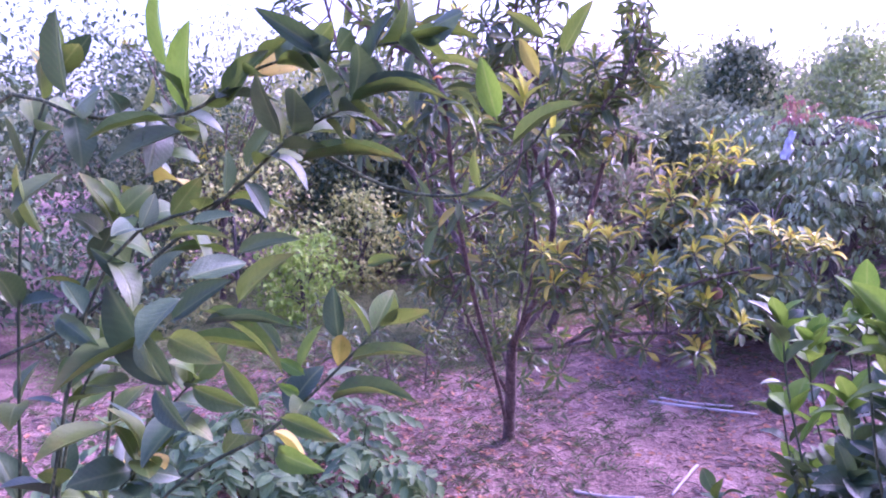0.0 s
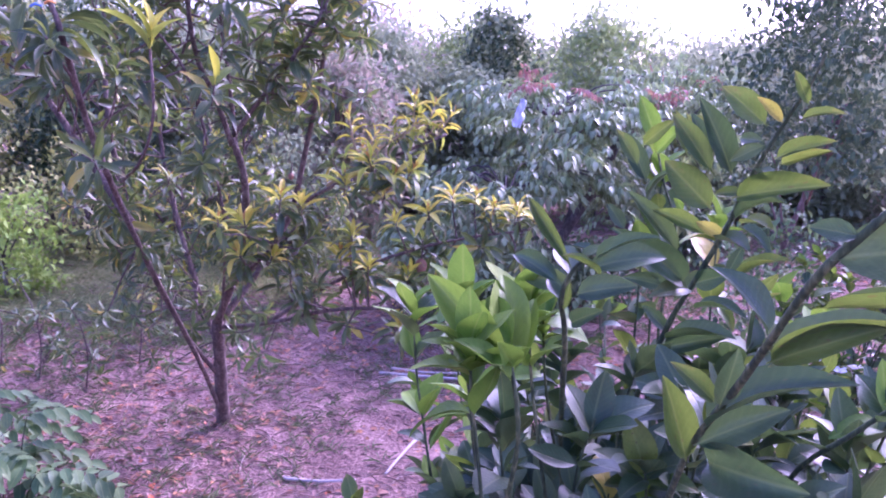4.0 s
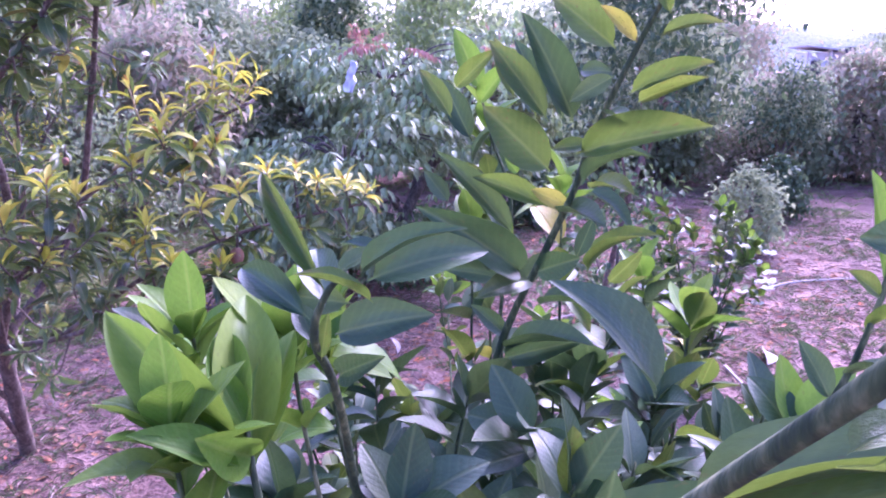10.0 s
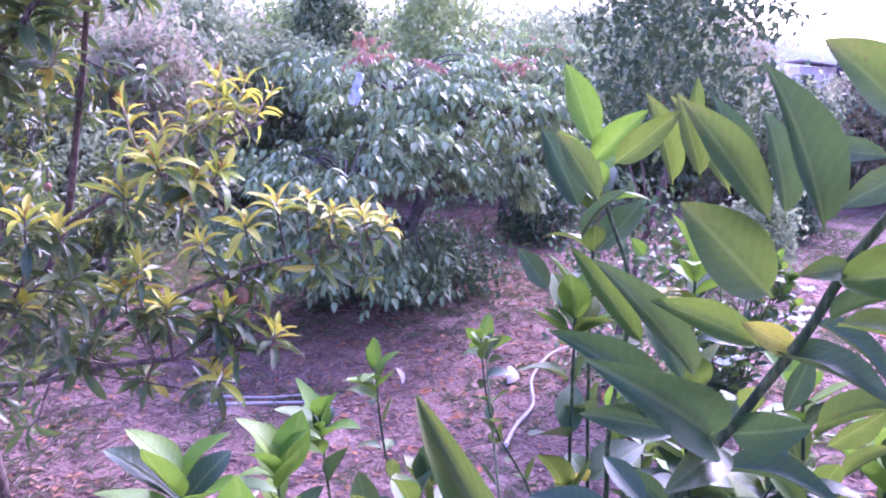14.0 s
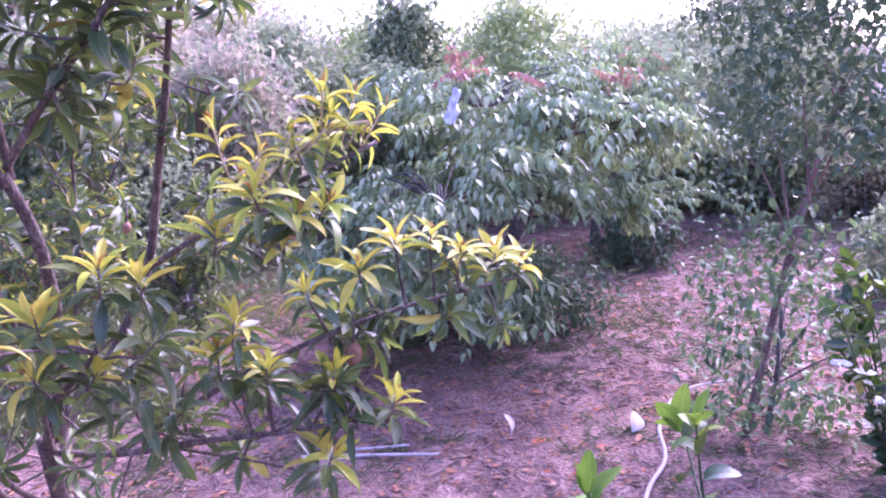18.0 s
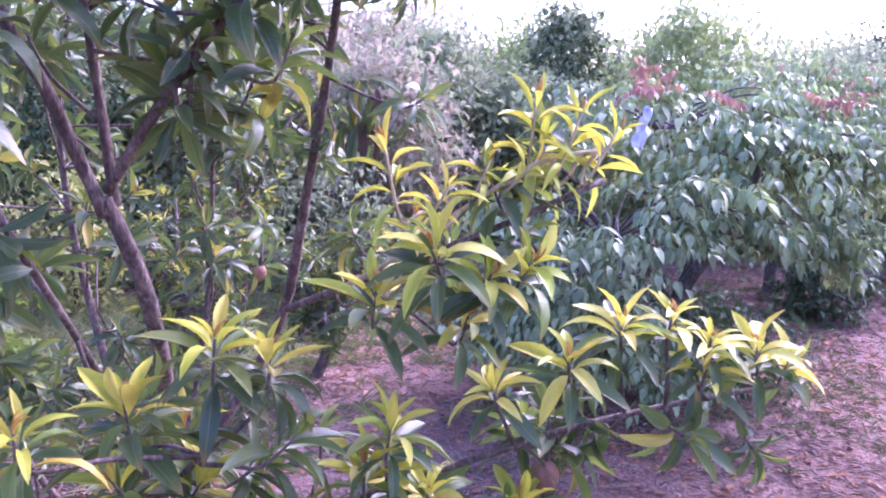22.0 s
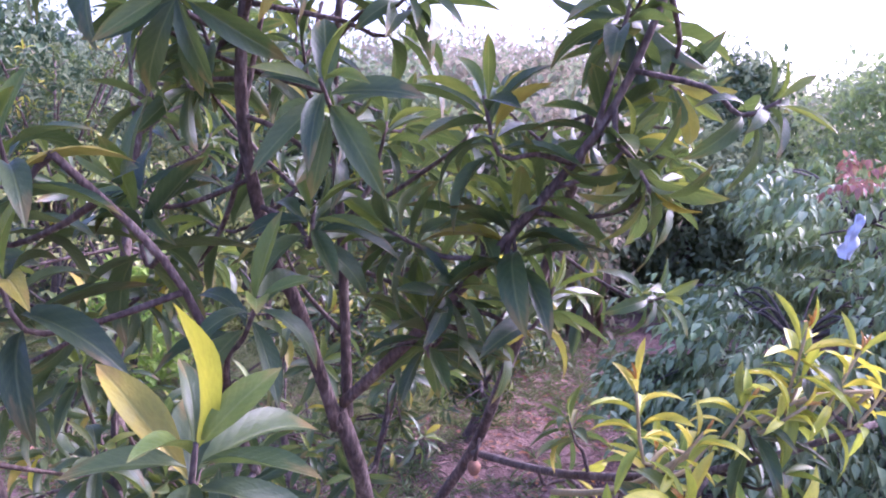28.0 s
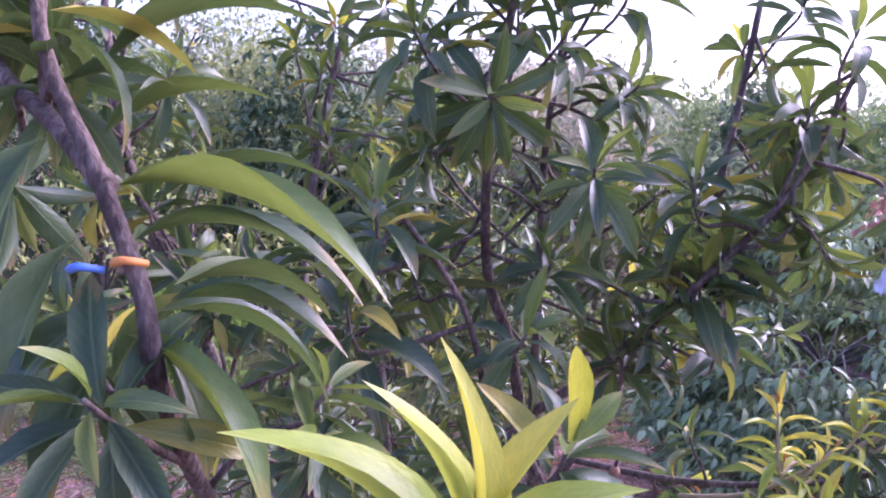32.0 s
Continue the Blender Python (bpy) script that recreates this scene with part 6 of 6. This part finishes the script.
for pts, r, lab in [([(1.95, 2.91, 0.01), (2.08, 3.03, 0.012), (2.26, 3.17, 0.02), (2.42, 3.4, 0.03), (2.75, 3.62, 0.04), (3.12, 3.55, 0.05)], 0.009, "bleached crooked stick lying on the soil"),
                    ([(1.05, 3.78, 0.01), (1.3, 3.7, 0.015), (1.53, 3.58, 0.02)], 0.009, "pale dry stick under the yellow tufts"),
                    ([(3.08, 2.74, 0.01), (2.9, 2.4, 0.02), (2.66, 1.92, 0.015)], 0.007, "long pale stick beside curled leaves"),
                    ([(1.12, 3.83, 0.01), (1.28, 3.77, 0.012), (1.46, 3.71, 0.02)], 0.007, "thin pale stick on bare soil"),
                    ([(1.05, 3.03, 0.01), (0.98, 2.92, 0.015), (0.86, 2.76, 0.012)], 0.007, "short bleached stick on bare soil"),
                    ([(0.5, 2.82, 0.01), (0.62, 2.76, 0.015), (0.74, 2.7, 0.03)], 0.007, "short broken stick on bare soil"),
                    ([(4.1, 3.5, 0.01), (4.5, 3.5, 0.02), (4.95, 3.35, 0.015)], 0.009, "long pale stick across the path"),
                    ([(3.6, 4.3, 0.01), (3.9, 4.5, 0.015), (4.1, 4.4, 0.01)], 0.006, "thin dry twig on the path")]:
    me, _ = tube_mesh("stick", lay(pts), r, r * 0.6, M["stick"], 7)
    tagged(new("stick", me), lab, "stick", "sticks on the soil")


def single_leaf(name, at, way, up, long, wide, mat, label, shape="sapfine", kind=2):
    x, y = at
    bag = Bag()
    bag.add(SHAPES[shape][kind], basis((x, y, ground_height(x, y) + 0.01), way, up, long, wide))
    tagged(new(name, bag.mesh(name, M[mat])), label, "leaf", "single leaves on the soil")


single_leaf("dry_leaf", (1.868, 3.64), (0.2, -0.3, 1.2), (1, -1, 0.3), 0.1, 0.05, "pale", "pale dry leaf standing on edge")
single_leaf("dry_leaf", (2.28, 3.4), (0.7, 0.2, 0.7), (0, -1, 0.6), 0.12, 0.07, "pale", "large pale dry leaf curled on soil")
single_leaf("dry_leaf", (3.26, 2.66), (0.7, 0.4, 0.5), (0, -1, 0.8), 0.16, 0.09, "pale", "pale brown curled leaf beside a stick")
single_leaf("dry_leaf", (2.93, 2.145), (0.1, 0.2, 1), (1, -1, 0.2), 0.13, 0.07, "brown", "dark withered leaf standing on soil")
single_leaf("dry_leaf", (2.68, 1.875), (-0.5, 0.3, 0.5), (0, -1, 0.8), 0.12, 0.08, "brown", "dark curled leaf by a stick's end")


# ---- fruit, tie and leaf glint on the trees ----
def lump(name, at, size, mat, label, category, group=""):
    bm = bmesh.new()
    bmesh.ops.create_icosphere(bm, subdivisions=3, radius=1.0)
    for v in bm.verts:
        v.co = Vector((v.co.x * size[0], v.co.y * size[1], v.co.z * size[2] * (1.0 - 0.12 * v.co.z))) * (1 + 0.05 * noise.noise(v.co * 2.5))
    for f in bm.faces:
        f.smooth = True
    me = bpy.data.meshes.new(name)
    bm.to_mesh(me)
    bm.free()
    me.materials.append(M[mat])
    ob = tagged(new(name, me), label, category, group)
    ob.location = at
    me2, _ = tube_mesh("stalk", [Vector((0, 0, size[2] * 0.8)), Vector((0.004, 0, size[2] + 0.03))], 0.003, 0.002, M["bark"], 5, sub=2)
    st = new("stalk", me2)
    st.parent = ob
    return ob


lump("sapodilla_fruit", (0.892, 2.44, 0.865), (0.018, 0.018, 0.024), "fruit", "brown sapodilla fruit hanging under a leaf tuft", "fruit", "sapodilla fruits")
lump("sapodilla_fruit", (0.52, 2.62, 1.12), (0.009, 0.009, 0.011), "fruit", "russet sapodilla fruit beside the stem", "fruit", "sapodilla fruits")


def add_leaf_glint():
    """A crumpled film in the twigs, added in place of leaves that reflect the sky."""
    bm = bmesh.new()
    bmesh.ops.create_grid(bm, x_segments=10, y_segments=16, size=0.5)
    for v in bm.verts:
        x, y = v.co.x, v.co.y
        w = 0.055 * (1 - 0.5 * abs(y + 0.1)) * (1 + 0.3 * noise.noise(Vector((y * 5, 0, 1))))
        v.co = Vector((x * w, 0.018 * noise.noise(Vector((x * 4, y * 4, 2))) + 0.02 * x * x, y * 0.12 + 0.01 * noise.noise(Vector((x * 6, 3, y * 2)))))
    bmesh.ops.solidify(bm, geom=bm.faces[:], thickness=0.0015)
    for f in bm.faces:
        f.smooth = True
    me = bpy.data.meshes.new("leaf_glint")
    bm.to_mesh(me)
    bm.free()
    me.materials.append(M["plastic"])
    ob = tagged(new("leaf_glint", me), "crumpled bluish white film standing in for light-reflecting leaves", "plastic scrap")
    ob.matrix_basis = pose(1.88, 4.12, 1.3, 5, 12, 20) @ Matrix.Diagonal((1.25, 1.25, 1.25, 1))


add_leaf_glint()
for s, (x, y, z, mt) in enumerate([(0.001, 1.912, 1.527, "orange"), (-0.024, 1.915, 1.52, "blue")]):
    me, _ = tube_mesh("plant_tie", [(x - 0.009, y + 0.002, z - 0.002), (x, y - 0.007, z + 0.002), (x + 0.01, y + 0.001, z)], 0.0028, 0.0022, M[mt], 6)
    tagged(new("plant_tie", me), ("orange" if mt == "orange" else "blue") + " plastic tie wrapped round a stem", "tie")


# ---- hut by the far hedge ----
def box(name, mat, size, at, parent, turn=0.0, label=""):
    bm = bmesh.new()
    bmesh.ops.create_cube(bm, size=1.0)
    bmesh.ops.scale(bm, vec=size, verts=bm.verts)
    bmesh.ops.bevel(bm, geom=bm.edges[:], offset=min(size) * 0.08, segments=1, affect="EDGES")
    me = bpy.data.meshes.new(name)
    bm.to_mesh(me)
    bm.free()
    me.materials.append(M[mat])
    ob = new(name, me)
    ob.parent = parent
    ob.matrix_basis = pose(*at, 0, turn, 0)
    return tagged(ob, label)


hut = tagged(new("hut"), "small whitewashed hut with a sheet roof behind the hedge", "hut")
hut.matrix_basis = pose(24.9, 18.6, 0, 0, 0, -38) @ Matrix.Diagonal((0.5, 0.7, 0.9, 1))
box("wall", "wall", (2.6, 0.12, 1.9), (0.3, 0, 0.95), hut)
box("wall", "wall", (0.12, 2.4, 1.9), (-1.0, 1.26, 0.95), hut)
box("wall", "wall", (0.12, 2.4, 1.9), (1.6, 1.26, 0.95), hut)
box("wall", "wall", (2.6, 0.12, 1.9), (0.3, 2.52, 0.95), hut)
box("roof", "sheet", (3.6, 3.6, 0.06), (0.3, 0.9, 2.02), hut, 4)
for px in (-1.3, 0.2, 1.9):
    box("post", "stick", (0.08, 0.08, 1.95), (px, -0.75, 0.98), hut)
# dark board on the unbroken wall stands for the unlit inside of a doorway
box("door", "dark_cloth", (0.7, 0.05, 1.6), (-0.5, -0.09, 0.8), hut, 0, "dark board painted as the shade inside a doorway")
cloth = tagged(new("hanging_cloth"), "dark cloth hanging from the hut's eave", "cloth")
cloth.matrix_basis = pose(24.75, 17.75, 0, 0, 0, -38)
box("cloth", "dark_cloth", (0.35, 0.04, 0.8), (0.2, 0, 1.45), cloth)
box("line", "dark_cloth", (0.9, 0.012, 0.012), (0.2, 0, 1.86), cloth)
